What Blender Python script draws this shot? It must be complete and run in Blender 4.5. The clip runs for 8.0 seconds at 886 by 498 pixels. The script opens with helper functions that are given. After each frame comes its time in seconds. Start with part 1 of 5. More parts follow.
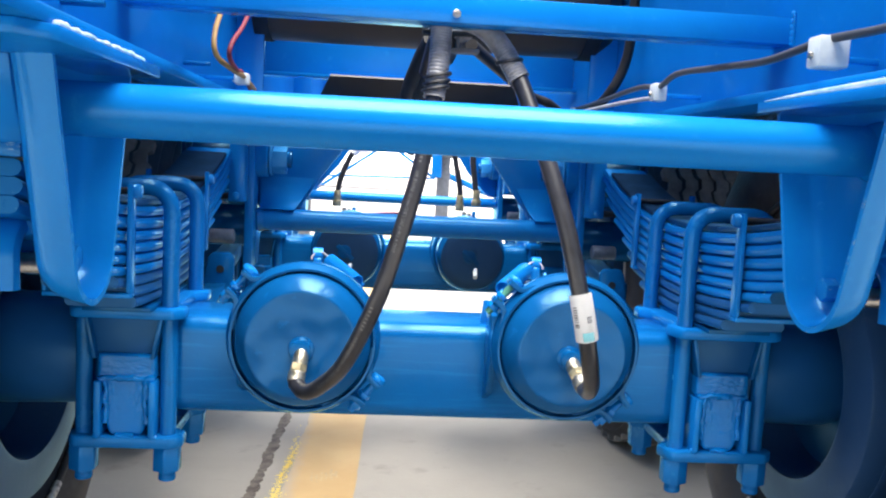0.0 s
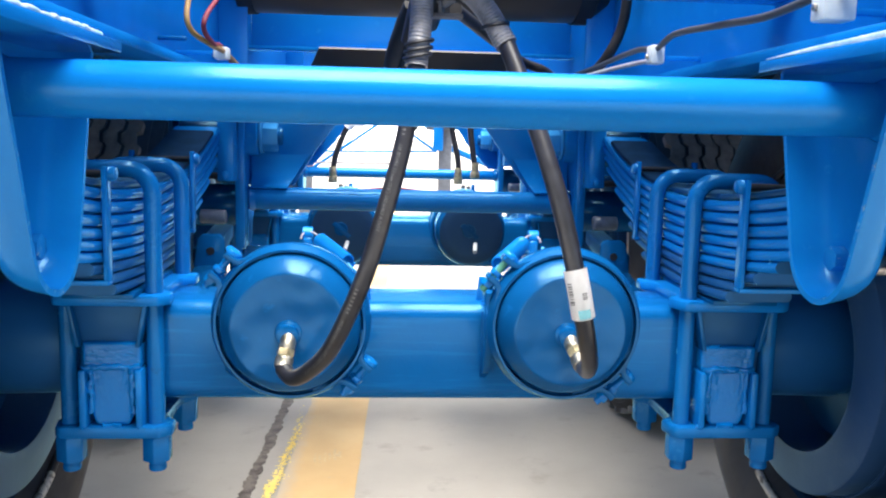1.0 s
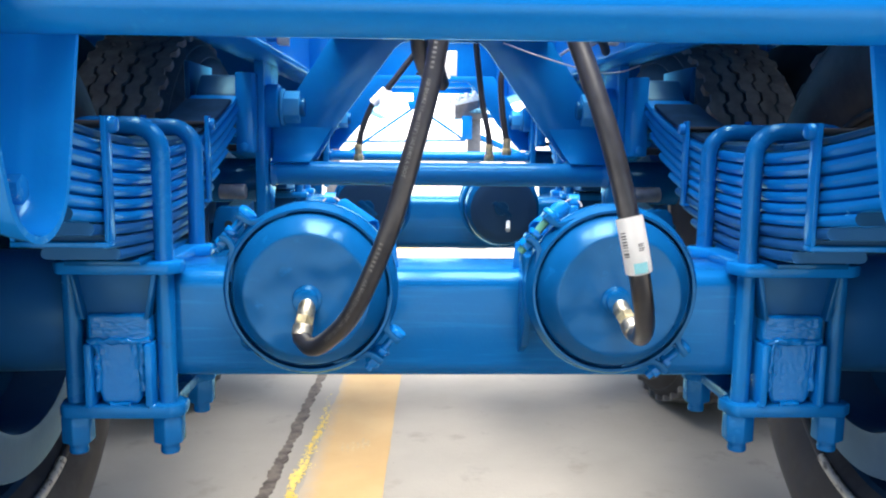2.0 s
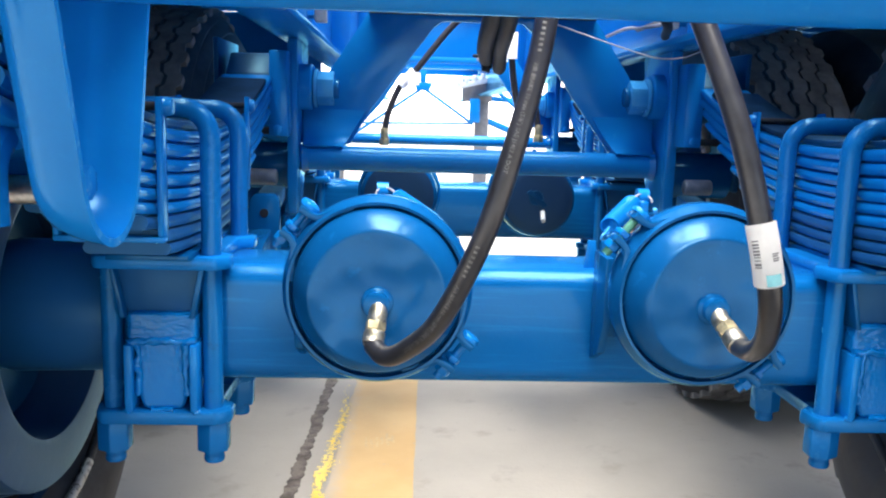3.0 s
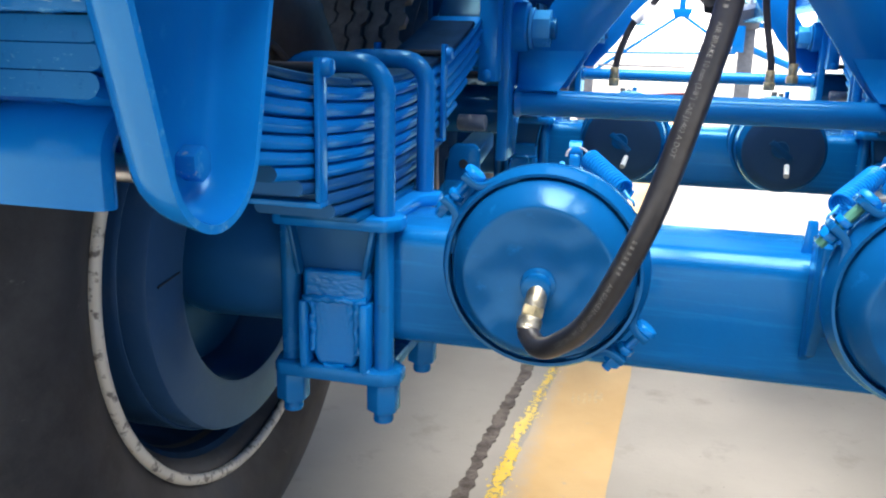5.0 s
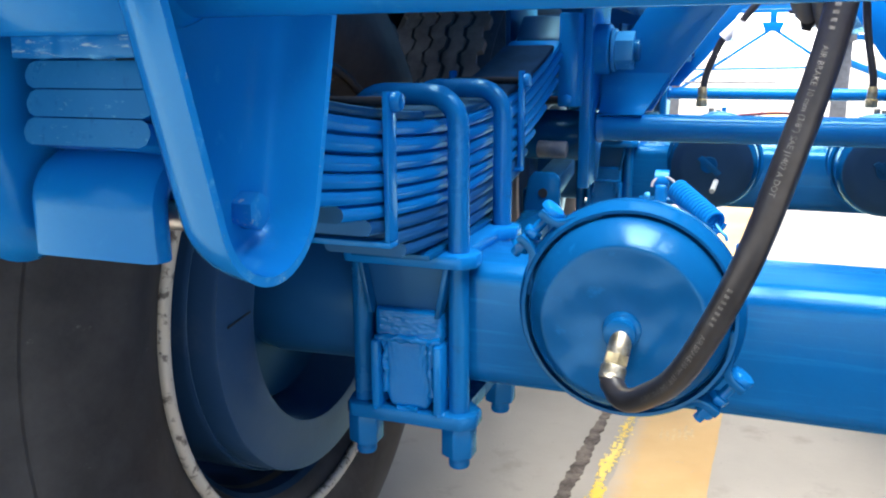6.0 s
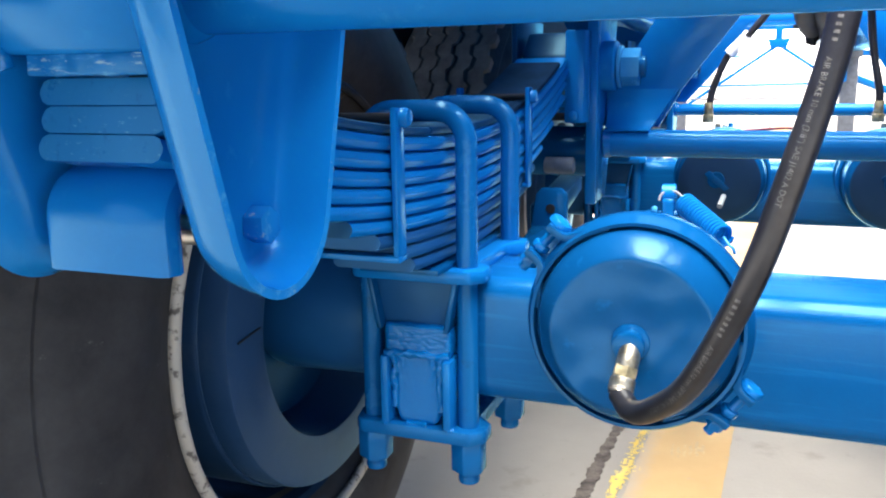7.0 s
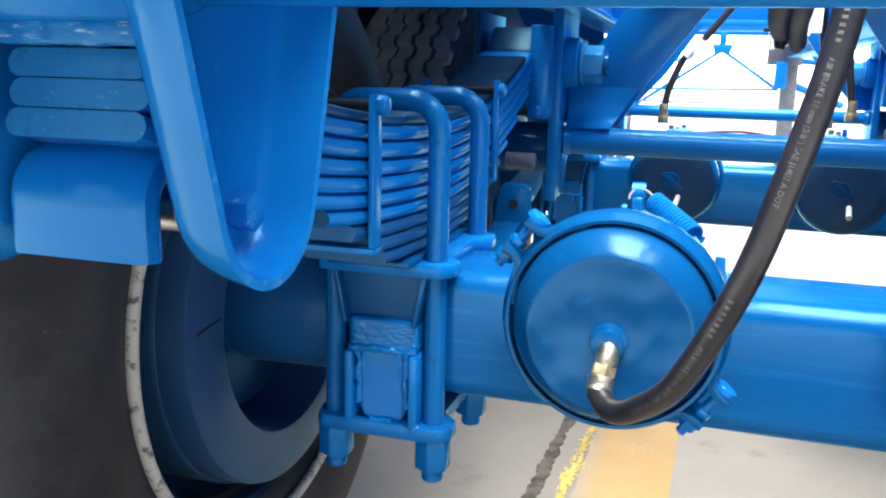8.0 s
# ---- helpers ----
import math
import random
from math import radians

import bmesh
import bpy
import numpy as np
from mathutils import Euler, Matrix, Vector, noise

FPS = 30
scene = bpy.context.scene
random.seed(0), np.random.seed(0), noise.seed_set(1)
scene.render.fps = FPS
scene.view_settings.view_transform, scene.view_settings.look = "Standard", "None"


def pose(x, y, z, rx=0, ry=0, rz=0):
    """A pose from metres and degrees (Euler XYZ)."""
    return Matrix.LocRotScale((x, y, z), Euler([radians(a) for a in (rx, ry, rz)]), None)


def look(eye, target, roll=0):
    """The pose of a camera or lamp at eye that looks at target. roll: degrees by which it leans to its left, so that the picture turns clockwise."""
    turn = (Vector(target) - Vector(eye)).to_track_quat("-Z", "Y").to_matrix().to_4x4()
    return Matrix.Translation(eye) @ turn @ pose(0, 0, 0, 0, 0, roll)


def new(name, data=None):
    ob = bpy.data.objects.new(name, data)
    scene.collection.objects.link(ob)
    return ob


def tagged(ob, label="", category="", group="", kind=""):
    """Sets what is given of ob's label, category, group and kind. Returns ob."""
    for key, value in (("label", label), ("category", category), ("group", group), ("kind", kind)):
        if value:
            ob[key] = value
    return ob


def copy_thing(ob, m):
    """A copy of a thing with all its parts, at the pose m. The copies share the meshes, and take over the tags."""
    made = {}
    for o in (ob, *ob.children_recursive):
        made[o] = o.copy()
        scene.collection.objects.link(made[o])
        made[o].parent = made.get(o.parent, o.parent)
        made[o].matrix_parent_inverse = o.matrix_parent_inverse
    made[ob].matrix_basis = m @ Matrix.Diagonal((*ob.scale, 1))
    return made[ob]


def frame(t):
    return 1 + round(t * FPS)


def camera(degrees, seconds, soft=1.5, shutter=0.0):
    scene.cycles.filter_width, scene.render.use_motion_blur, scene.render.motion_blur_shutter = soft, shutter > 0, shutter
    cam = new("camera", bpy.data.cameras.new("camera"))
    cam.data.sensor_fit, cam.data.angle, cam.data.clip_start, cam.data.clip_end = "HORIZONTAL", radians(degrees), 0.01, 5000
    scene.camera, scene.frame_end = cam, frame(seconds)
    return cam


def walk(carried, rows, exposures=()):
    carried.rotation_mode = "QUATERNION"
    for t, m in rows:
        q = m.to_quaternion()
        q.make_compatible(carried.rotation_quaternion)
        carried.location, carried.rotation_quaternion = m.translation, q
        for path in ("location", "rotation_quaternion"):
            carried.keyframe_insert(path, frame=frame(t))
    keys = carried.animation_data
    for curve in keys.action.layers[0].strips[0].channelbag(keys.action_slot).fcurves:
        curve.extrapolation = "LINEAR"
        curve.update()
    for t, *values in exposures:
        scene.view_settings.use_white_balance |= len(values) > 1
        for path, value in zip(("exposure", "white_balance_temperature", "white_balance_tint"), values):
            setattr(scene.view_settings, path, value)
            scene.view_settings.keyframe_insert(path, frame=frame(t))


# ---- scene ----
cam = camera(55.7, 8.0, soft=2.1)
PATH = [
    (0, (-0.086, -0.039, 0.854), (0.069, 1.945, 0.654), 3.0),
    (0.5, (-0.092, -0.008, 0.871), (0.081, 1.97, 0.634), 1.9),
    (1, (-0.061, 0.006, 0.854), (0.079, 1.983, 0.59), 1.4),
    (1.5, (-0.046, 0.061, 0.81), (0.054, 2.04, 0.541), 1.2),
    (2, (-0.059, 0.103, 0.793), (0.012, 2.083, 0.522), 0.6),
    (2.2, (-0.084, 0.12, 0.789), (-0.026, 2.101, 0.518), 0.5),
    (3.3, (-0.17, 0.234, 0.801), (-0.048, 2.201, 0.459), 2.5),
    (3.5, (-0.177, 0.257, 0.796), (-0.044, 2.22, 0.436), 3.0),
    (4, (-0.15, 0.258, 0.791), (-0.136, 2.221, 0.412), 3.0),
    (4.5, (-0.093, 0.286, 0.81), (-0.316, 2.228, 0.384), 1.9),
    (5, (-0.074, 0.29, 0.834), (-0.566, 2.164, 0.336), 1.3),
    (5.2, (-0.071, 0.31, 0.843), (-0.651, 2.156, 0.336), 1.3),
    (6.3, (-0.086, 0.339, 0.842), (-0.782, 2.163, 0.406), -0.6),
    (6.5, (-0.089, 0.336, 0.845), (-0.788, 2.161, 0.416), -0.8),
    (7, (-0.078, 0.333, 0.839), (-0.784, 2.159, 0.431), -0.9),
    (7.5, (-0.078, 0.329, 0.841), (-0.76, 2.166, 0.443), -0.3),
    (8, (-0.117, 0.341, 0.834), (-0.686, 2.212, 0.412), 1.4),
]
EXPOSURES = [(0.0, 1.86), (1.0, 1.89), (2.0, 1.95), (3.5, 1.92), (4.5, 1.84), (5.2, 1.80), (6.3, 1.95), (7.0, 1.99), (8.0, 1.99)]
walk(cam, [(t, look(eye, target, roll)) for t, eye, target, roll in PATH], EXPOSURES)

# ---- light ----
SUN_EL, SUN_AZ = radians(80), radians(180)
world = bpy.data.worlds.new("sky")
scene.world = world
world.use_nodes = True
wn = world.node_tree
sky = wn.nodes.new("ShaderNodeTexSky")
sky.sky_type, sky.sun_disc = "NISHITA", False
sky.sun_elevation, sky.sun_rotation = SUN_EL, SUN_AZ
sky.air_density, sky.dust_density, sky.ozone_density = 1.0, 4.0, 1.0
wn.nodes["Background"].inputs["Strength"].default_value = 0.15
wn.links.new(sky.outputs[0], wn.nodes["Background"].inputs["Color"])
sun = new("sun", bpy.data.lights.new("sun", "SUN"))
sun.data.energy, sun.data.angle, sun.data.color = 4.8, radians(66), (1.0, 0.96, 0.9)
sun_dir = Vector((math.sin(SUN_AZ) * math.cos(SUN_EL), math.cos(SUN_AZ) * math.cos(SUN_EL), math.sin(SUN_EL)))
sun.matrix_world = look(sun_dir * 20, (0, 0, 0))


# ---- materials ----
def material(name):
    m = bpy.data.materials.new(name)
    m.use_nodes = True
    return m, m.node_tree, m.node_tree.nodes["Principled BSDF"]


def noise_mix(tree, scale, a, b, lo=0.4, hi=0.6, detail=5.0, rough=0.6, stretch=None):
    """A colour that wanders from a to b with noise of that scale."""
    tc = tree.nodes.new("ShaderNodeTexCoord")
    src = tc.outputs["Object"]
    if stretch:
        mp = tree.nodes.new("ShaderNodeMapping")
        mp.inputs["Scale"].default_value = stretch
        tree.links.new(src, mp.inputs["Vector"])
        src = mp.outputs[0]
    n = tree.nodes.new("ShaderNodeTexNoise")
    n.inputs["Scale"].default_value, n.inputs["Detail"].default_value, n.inputs["Roughness"].default_value = scale, detail, rough
    tree.links.new(src, n.inputs["Vector"])
    r = tree.nodes.new("ShaderNodeValToRGB")
    r.color_ramp.elements[0].position, r.color_ramp.elements[1].position = lo, hi
    r.color_ramp.elements[0].color, r.color_ramp.elements[1].color = (*a, 1), (*b, 1)
    tree.links.new(n.outputs["Fac"], r.inputs["Fac"])
    return r.outputs["Color"], n.outputs["Fac"]


def mixed(tree, fac, a, b):
    x = tree.nodes.new("ShaderNodeMix")
    x.data_type = "RGBA"
    tree.links.new(fac, x.inputs["Factor"])
    for sock, v in ((x.inputs[6], a), (x.inputs[7], b)):
        if isinstance(v, tuple):
            sock.default_value = (*v, 1)
        else:
            tree.links.new(v, sock)
    return x.outputs[2]


def bumped(tree, bsdf, height, strength, distance):
    b = tree.nodes.new("ShaderNodeBump")
    b.inputs["Strength"].default_value, b.inputs["Distance"].default_value = strength, distance
    tree.links.new(height, b.inputs["Height"])
    tree.links.new(b.outputs[0], bsdf.inputs["Normal"])


def paint(name, base, dark, rough=0.20, bump=0.25, wear=None, wear_lo=0.68, wear_hi=0.74, scale=9.0, streak=None, wear_size=60.0, wear_shape=None, tint=(0.38, 0.81, 1.0), flecks=None):
    """Gloss paint: a coloured body under a clear glossy film."""
    m, t, p = material(name)
    col, _ = noise_mix(t, scale, dark, base, 0.2, 0.8)
    if streak:
        # brush marks and scratches along the bar
        w, _ = noise_mix(t, 1.0, (0, 0, 0), (1, 1, 1), 0.53, 0.80, 7, 0.65, (5, 110, 110))
        col = mixed(t, w, col, streak)
    if wear:
        w, _ = noise_mix(t, wear_size, (0, 0, 0), (1, 1, 1), wear_lo, wear_hi, 8, 0.7, wear_shape)
        col = mixed(t, w, col, wear)
    if flecks:
        # rubbed and chipped spots down to the primer
        w, _ = noise_mix(t, 1.0, (0, 0, 0), (1, 1, 1), flecks[1], flecks[1] + 0.07, 9, 0.75, flecks[2])
        col = mixed(t, w, col, flecks[0])
    t.links.new(col, p.inputs["Base Color"])
    p.inputs["Roughness"].default_value = 0.6
    p.inputs["Specular IOR Level"].default_value = 0.0
    gloss = t.nodes.new("ShaderNodeBsdfAnisotropic")
    gloss.inputs["Color"].default_value = (*tint, 1)
    rg, _ = noise_mix(t, 14.0, (rough - 0.06,) * 3, (rough + 0.08,) * 3, 0.3, 0.75, 8, 0.7)
    t.links.new(rg, gloss.inputs["Roughness"])
    fr = t.nodes.new("ShaderNodeFresnel")
    fr.inputs["IOR"].default_value = 1.45
    cap = t.nodes.new("ShaderNodeMath")
    cap.operation = "MINIMUM"
    cap.inputs[1].default_value = 0.85
    t.links.new(fr.outputs[0], cap.inputs[0])
    mix = t.nodes.new("ShaderNodeMixShader")
    t.links.new(cap.outputs[0], mix.inputs[0])
    t.links.new(p.outputs[0], mix.inputs[1])
    t.links.new(gloss.outputs[0], mix.inputs[2])
    t.links.new(mix.outputs[0], t.nodes["Material Output"].inputs["Surface"])
    _, f = noise_mix(t, 220.0, (0, 0, 0), (1, 1, 1), detail=3)
    _, g = noise_mix(t, 22.0, (0, 0, 0), (1, 1, 1), detail=2)
    add = t.nodes.new("ShaderNodeMath")
    add.operation = "MULTIPLY_ADD"
    add.inputs[1].default_value = 1.8
    t.links.new(g, add.inputs[0])
    t.links.new(f, add.inputs[2])
    bumped(t, p, add.outputs[0], bump, 0.0006)
    b = t.nodes["Bump"]
    t.links.new(b.outputs[0], gloss.inputs["Normal"])
    t.links.new(b.outputs[0], fr.inputs["Normal"])
    return m


def plain(name, base, rough=0.5, metal=0.0, dark=None, scale=40.0, bump=0.15, dist=0.0006):
    m, t, p = material(name)
    col, f = noise_mix(t, scale, dark or tuple(c * 0.7 for c in base), base, 0.35, 0.65)
    t.links.new(col, p.inputs["Base Color"])
    p.inputs["Roughness"].default_value, p.inputs["Metallic"].default_value = rough, metal
    bumped(t, p, f, bump, dist)
    return m


BLUE = paint("blue_paint", (0.0035, 0.155, 0.490), (0.0025, 0.128, 0.425), wear=(0.014, 0.190, 0.51), wear_lo=0.60, wear_hi=0.80, wear_size=38.0)
# Same blue lifted for the springs, making up for light they lack.
BLUE_LEAF = paint("lightened_blue_leaf_paint", (0.003, 0.168, 0.52), (0.002, 0.136, 0.44), 0.22, 0.15, (0.02, 0.08, 0.16), 0.70, 0.80)
# Darker copy of the blue paint, for chambers, brackets, sill, deck and mudguards.
BLUE_DEEP = paint("deep_blue_paint", (0.002, 0.078, 0.246), (0.0015, 0.062, 0.204), 0.17, 0.16, (0.006, 0.12, 0.36), 0.60, 0.82, wear_size=45.0)
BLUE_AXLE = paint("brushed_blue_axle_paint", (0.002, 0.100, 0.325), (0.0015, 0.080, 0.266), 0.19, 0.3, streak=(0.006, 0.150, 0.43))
BLUE_SCUFF = paint("scuffed_blue_paint", (0.014, 0.140, 0.365), (0.007, 0.110, 0.310), 0.30, 0.3, (0.005, 0.070, 0.215), 0.57, 0.74, wear_size=1.0, wear_shape=(150, 200, 60), flecks=((0.10, 0.27, 0.46), 0.60, (110, 200, 330)))
BLUE_GRIMY = paint("grimy_blue_paint", (0.003, 0.122, 0.385), (0.002, 0.095, 0.310), 0.24, 0.3, (0.014, 0.065, 0.15), 0.58, 0.78, wear_size=30.0)
BLUE_SMEAR = paint("smeared_blue_paint", (0.010, 0.150, 0.43), (0.002, 0.100, 0.33), 0.22, 0.6, (0.07, 0.25, 0.50), 0.54, 0.70, wear_size=1.0, wear_shape=(45, 70, 190), flecks=((0.24, 0.36, 0.46), 0.575, (60, 90, 240)))
# Rubbed wear with chips; the lighter base also stands in for an edge highlight.
BLUE_RIM = paint("rubbed_highlight_blue_paint", (0.010, 0.19, 0.53), (0.004, 0.15, 0.47), 0.22, 0.3, (0.06, 0.28, 0.56), 0.56, 0.70, wear_size=55.0, flecks=((0.22, 0.30, 0.36), 0.60, (90, 90, 90)))
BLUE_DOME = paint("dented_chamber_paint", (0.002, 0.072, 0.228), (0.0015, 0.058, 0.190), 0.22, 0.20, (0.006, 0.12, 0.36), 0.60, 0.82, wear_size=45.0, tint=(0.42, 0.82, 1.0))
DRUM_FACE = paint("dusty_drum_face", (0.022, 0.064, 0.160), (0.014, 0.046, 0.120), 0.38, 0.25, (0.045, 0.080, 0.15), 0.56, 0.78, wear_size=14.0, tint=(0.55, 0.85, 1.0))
BLUE_PALE = paint("rubbed_pale_blue_paint", (0.045, 0.26, 0.56), (0.012, 0.19, 0.50), 0.24, 0.2, scale=30.0)
BLUE_WELD = paint("blue_weld_paint", (0.002, 0.150, 0.48), (0.001, 0.118, 0.39), 0.11, 0.55, tint=(0.62, 0.90, 1.0))
# Dusty darker blue; on the lowest leaves the darkening also stands in for shade.
BLUE_DUSTY_SHADE = paint("dusty_shaded_blue_paint", (0.009, 0.074, 0.228), (0.006, 0.058, 0.186), 0.36, 0.2)
RUBBER = plain("black_hose_rubber", (0.021, 0.022, 0.027), 0.34, 0, (0.012, 0.012, 0.015), 60, 0.2)
_t, _p = RUBBER.node_tree, RUBBER.node_tree.nodes["Principled BSDF"]
_dust, _ = noise_mix(_t, 22.0, (0, 0, 0), (0.5, 0.5, 0.5), 0.48, 0.72, 8, 0.7)
_t.links.new(mixed(_t, _dust, _p.inputs["Base Color"].links[0].from_socket, (0.036, 0.036, 0.040)), _p.inputs["Base Color"])
# Navy parts; on rocker, outer plate and brake shoes it also holds shade.
NAVY = paint("navy_and_shade_paint", (0.001, 0.042, 0.135), (0.001, 0.024, 0.080), 0.34)
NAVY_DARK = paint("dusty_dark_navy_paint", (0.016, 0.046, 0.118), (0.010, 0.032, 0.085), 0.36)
TYRE = plain("tyre_rubber", (0.032, 0.034, 0.040), 0.5, 0, (0.019, 0.021, 0.026), 14, 0.5, 0.002)
_t, _p = TYRE.node_tree, TYRE.node_tree.nodes["Principled BSDF"]
_p.inputs["Specular IOR Level"].default_value = 0.12
_dust, _ = noise_mix(_t, 4.0, (0, 0, 0), (0.9, 0.9, 0.9), 0.40, 0.66, 9, 0.72)
_smear, _ = noise_mix(_t, 1.0, (0, 0, 0), (0.6, 0.6, 0.6), 0.56, 0.70, 6, 0.6, (2.5, 7, 3.5))
_scuff, _ = noise_mix(_t, 1.0, (0, 0, 0), (1, 1, 1), 0.63, 0.74, 10, 0.78, (26, 14, 34))
_body = _p.inputs["Base Color"].links[0].from_socket
_t.links.new(mixed(_t, _scuff, mixed(_t, _smear, mixed(_t, _dust, _body, (0.058, 0.061, 0.067)), (0.029, 0.042, 0.064)), (0.17, 0.165, 0.16)), _p.inputs["Base Color"])
TREAD = plain("tyre_tread_rubber", (0.138, 0.136, 0.135), 0.85, 0, (0.068, 0.067, 0.069), 18, 0.6, 0.002)
BLACK = plain("black_paint", (0.011, 0.014, 0.021), 0.5, 0, None, 20)
DARK = plain("dark_underbody_steel", (0.012, 0.020, 0.032), 0.75, 0, None, 20)
DARK.node_tree.nodes["Principled BSDF"].inputs["Specular IOR Level"].default_value = 0.2
# Near-black navy whose darkness stands in for shade in the rim well.
DRUM = plain("dark_navy_shade_steel", (0.007, 0.032, 0.082), 0.7, 0, (0.004, 0.020, 0.052), 20)
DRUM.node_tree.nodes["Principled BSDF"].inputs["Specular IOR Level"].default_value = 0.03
BRASS = plain("brass", (0.66, 0.56, 0.32), 0.42, 0.8, (0.34, 0.29, 0.18), 110, 0.4)
CRIMP = plain("worn_crimp_steel", (0.60, 0.57, 0.48), 0.44, 1.0, (0.27, 0.24, 0.17), 100, 0.5)
STEEL = plain("zinc_steel", (0.55, 0.53, 0.48), 0.38, 1.0, (0.35, 0.33, 0.3), 120)
WHITE = plain("white_label", (0.92, 0.92, 0.91), 0.5, 0, (0.86, 0.86, 0.85), 60, 0.5, 0.002)
CYAN = plain("pale_cyan_print", (0.25, 0.62, 0.68), 0.5)
PRINT = plain("grey_print", (0.16, 0.16, 0.17), 0.5)
HOSE_INK = plain("hose_ink", (0.15, 0.15, 0.148), 0.6, 0, (0.05, 0.05, 0.05), 300)
CLIP_GREY = plain("grey_primer", (0.50, 0.56, 0.58), 0.5, 0, (0.40, 0.46, 0.49), 60)
BUSH_GREY = plain("worn_grey_bush", (0.20, 0.24, 0.30), 0.5, 0, (0.14, 0.17, 0.22), 60)
PALE_WIRE = plain("pale_wire", (0.28, 0.32, 0.38), 0.5)
CABLE = plain("dark_cable", (0.035, 0.04, 0.05), 0.45)
YELLOW_WIRE = plain("ochre_tube", (0.28, 0.165, 0.045), 0.6)
RED_WIRE = plain("red_tube", (0.15, 0.006, 0.022), 0.65)
GREEN_ZINC = plain("yellow_green_zinc", (0.10, 0.34, 0.24), 0.35, 0.4)
# Pale colour paints in the bright streak of light along the weld.
WELD_HIGHLIGHT = plain("painted_weld_highlight", (0.50, 0.64, 0.72), 0.35, 0, (0.25, 0.46, 0.63), 60, 0.3)
RING_WHITE = plain("chipped_pale_ring", (0.50, 0.485, 0.44), 0.5, 0, (0.11, 0.10, 0.095), 75)
RING_WHITE.node_tree.nodes["Color Ramp"].color_ramp.elements[0].position = 0.37
RING_WHITE.node_tree.nodes["Color Ramp"].color_ramp.elements[1].position = 0.47
CONDUIT = plain("matt_black_conduit", (0.016, 0.016, 0.017), 0.55, 0, (0.009, 0.009, 0.010), 60, 0.2)
CONDUIT.node_tree.nodes["Principled BSDF"].inputs["Specular IOR Level"].default_value = 0.25
# Black wrap raised to grey: its bright sheen is put into the colour.
SLEEVE = plain("black_wrap_with_sheen", (0.24, 0.245, 0.26), 0.30, 0, (0.15, 0.154, 0.165), 60, 0.2)
SMUDGE = plain("faint_smudge", (0.50, 0.36, 0.17), 0.7, 0, (0.38, 0.28, 0.15), 90)
FAR_STEEL = plain("far_grey_steel", (0.12, 0.13, 0.15), 0.6)


def concrete(name, light, dark):
    m, t, p = material(name)
    big, _ = noise_mix(t, 1.6, dark, light, 0.35, 0.62, 6)
    stain, _ = noise_mix(t, 7.0, (0, 0, 0), (1, 1, 1), 0.58, 0.75, 8, 0.65)
    col = mixed(t, stain, big, tuple(c * 0.78 for c in dark))
    spot, _ = noise_mix(t, 130.0, (0, 0, 0), (1, 1, 1), 0.68, 0.74, 3)
    col = mixed(t, spot, col, tuple(c * 0.6 for c in dark))
    t.links.new(col, p.inputs["Base Color"])
    p.inputs["Roughness"].default_value = 0.8
    _, f = noise_mix(t, 90.0, (0, 0, 0), (1, 1, 1))
    bumped(t, p, f, 0.35, 0.002)
    return m


CONCRETE = concrete("worn_concrete", (0.335, 0.311, 0.271), (0.278, 0.257, 0.223))
JOINT = concrete("dark_joint_filler", (0.155, 0.127, 0.103), (0.042, 0.032, 0.025))
for n in JOINT.node_tree.nodes:
    if n.type == "TEX_NOISE" and n.inputs["Scale"].default_value < 10:
        n.inputs["Scale"].default_value = 24.0
    if n.type == "BUMP":
        n.inputs["Strength"].default_value, n.inputs["Distance"].default_value = 1.0, 0.006


def line_paint(name, base, light, hole_lo, hole_hi, fade=None):
    m, t, p = material(name)
    col, _ = noise_mix(t, 4.0, base, light, 0.35, 0.65, 7)
    gap, _ = noise_mix(t, 55.0, (0, 0, 0), (1, 1, 1), hole_lo, hole_hi, 8, 0.7)
    col = mixed(t, gap, col, (0.31, 0.28, 0.23))
    if fade:
        # worn thin towards one long edge
        tc = t.nodes.new("ShaderNodeTexCoord")
        sp = t.nodes.new("ShaderNodeSeparateXYZ")
        t.links.new(tc.outputs["Object"], sp.inputs[0])
        _, f = noise_mix(t, 30.0, (0, 0, 0), (1, 1, 1), detail=8, rough=0.75)
        ad = t.nodes.new("ShaderNodeMath")
        ad.operation = "MULTIPLY_ADD"
        ad.inputs[1].default_value = 0.06
        t.links.new(f, ad.inputs[0])
        t.links.new(sp.outputs["X"], ad.inputs[2])
        mr = t.nodes.new("ShaderNodeMapRange")
        mr.inputs["From Min"].default_value, mr.inputs["From Max"].default_value = fade[0] + 0.03, fade[1] + 0.03
        mr.inputs["To Min"].default_value, mr.inputs["To Max"].default_value = 0.92, 0.0
        t.links.new(ad.outputs[0], mr.inputs["Value"])
        col = mixed(t, mr.outputs[0], col, (0.34, 0.31, 0.265))
    t.links.new(col, p.inputs["Base Color"])
    p.inputs["Roughness"].default_value = 0.7
    return m


LINE_OLD = line_paint("faded_ochre_line_paint", (0.43, 0.278, 0.108), (0.49, 0.335, 0.148), 0.62, 0.76, (-0.318, -0.262))
LINE_NEW = line_paint("chipped_yellow_line_paint", (0.66, 0.45, 0.052), (0.72, 0.55, 0.165), 0.62, 0.74)


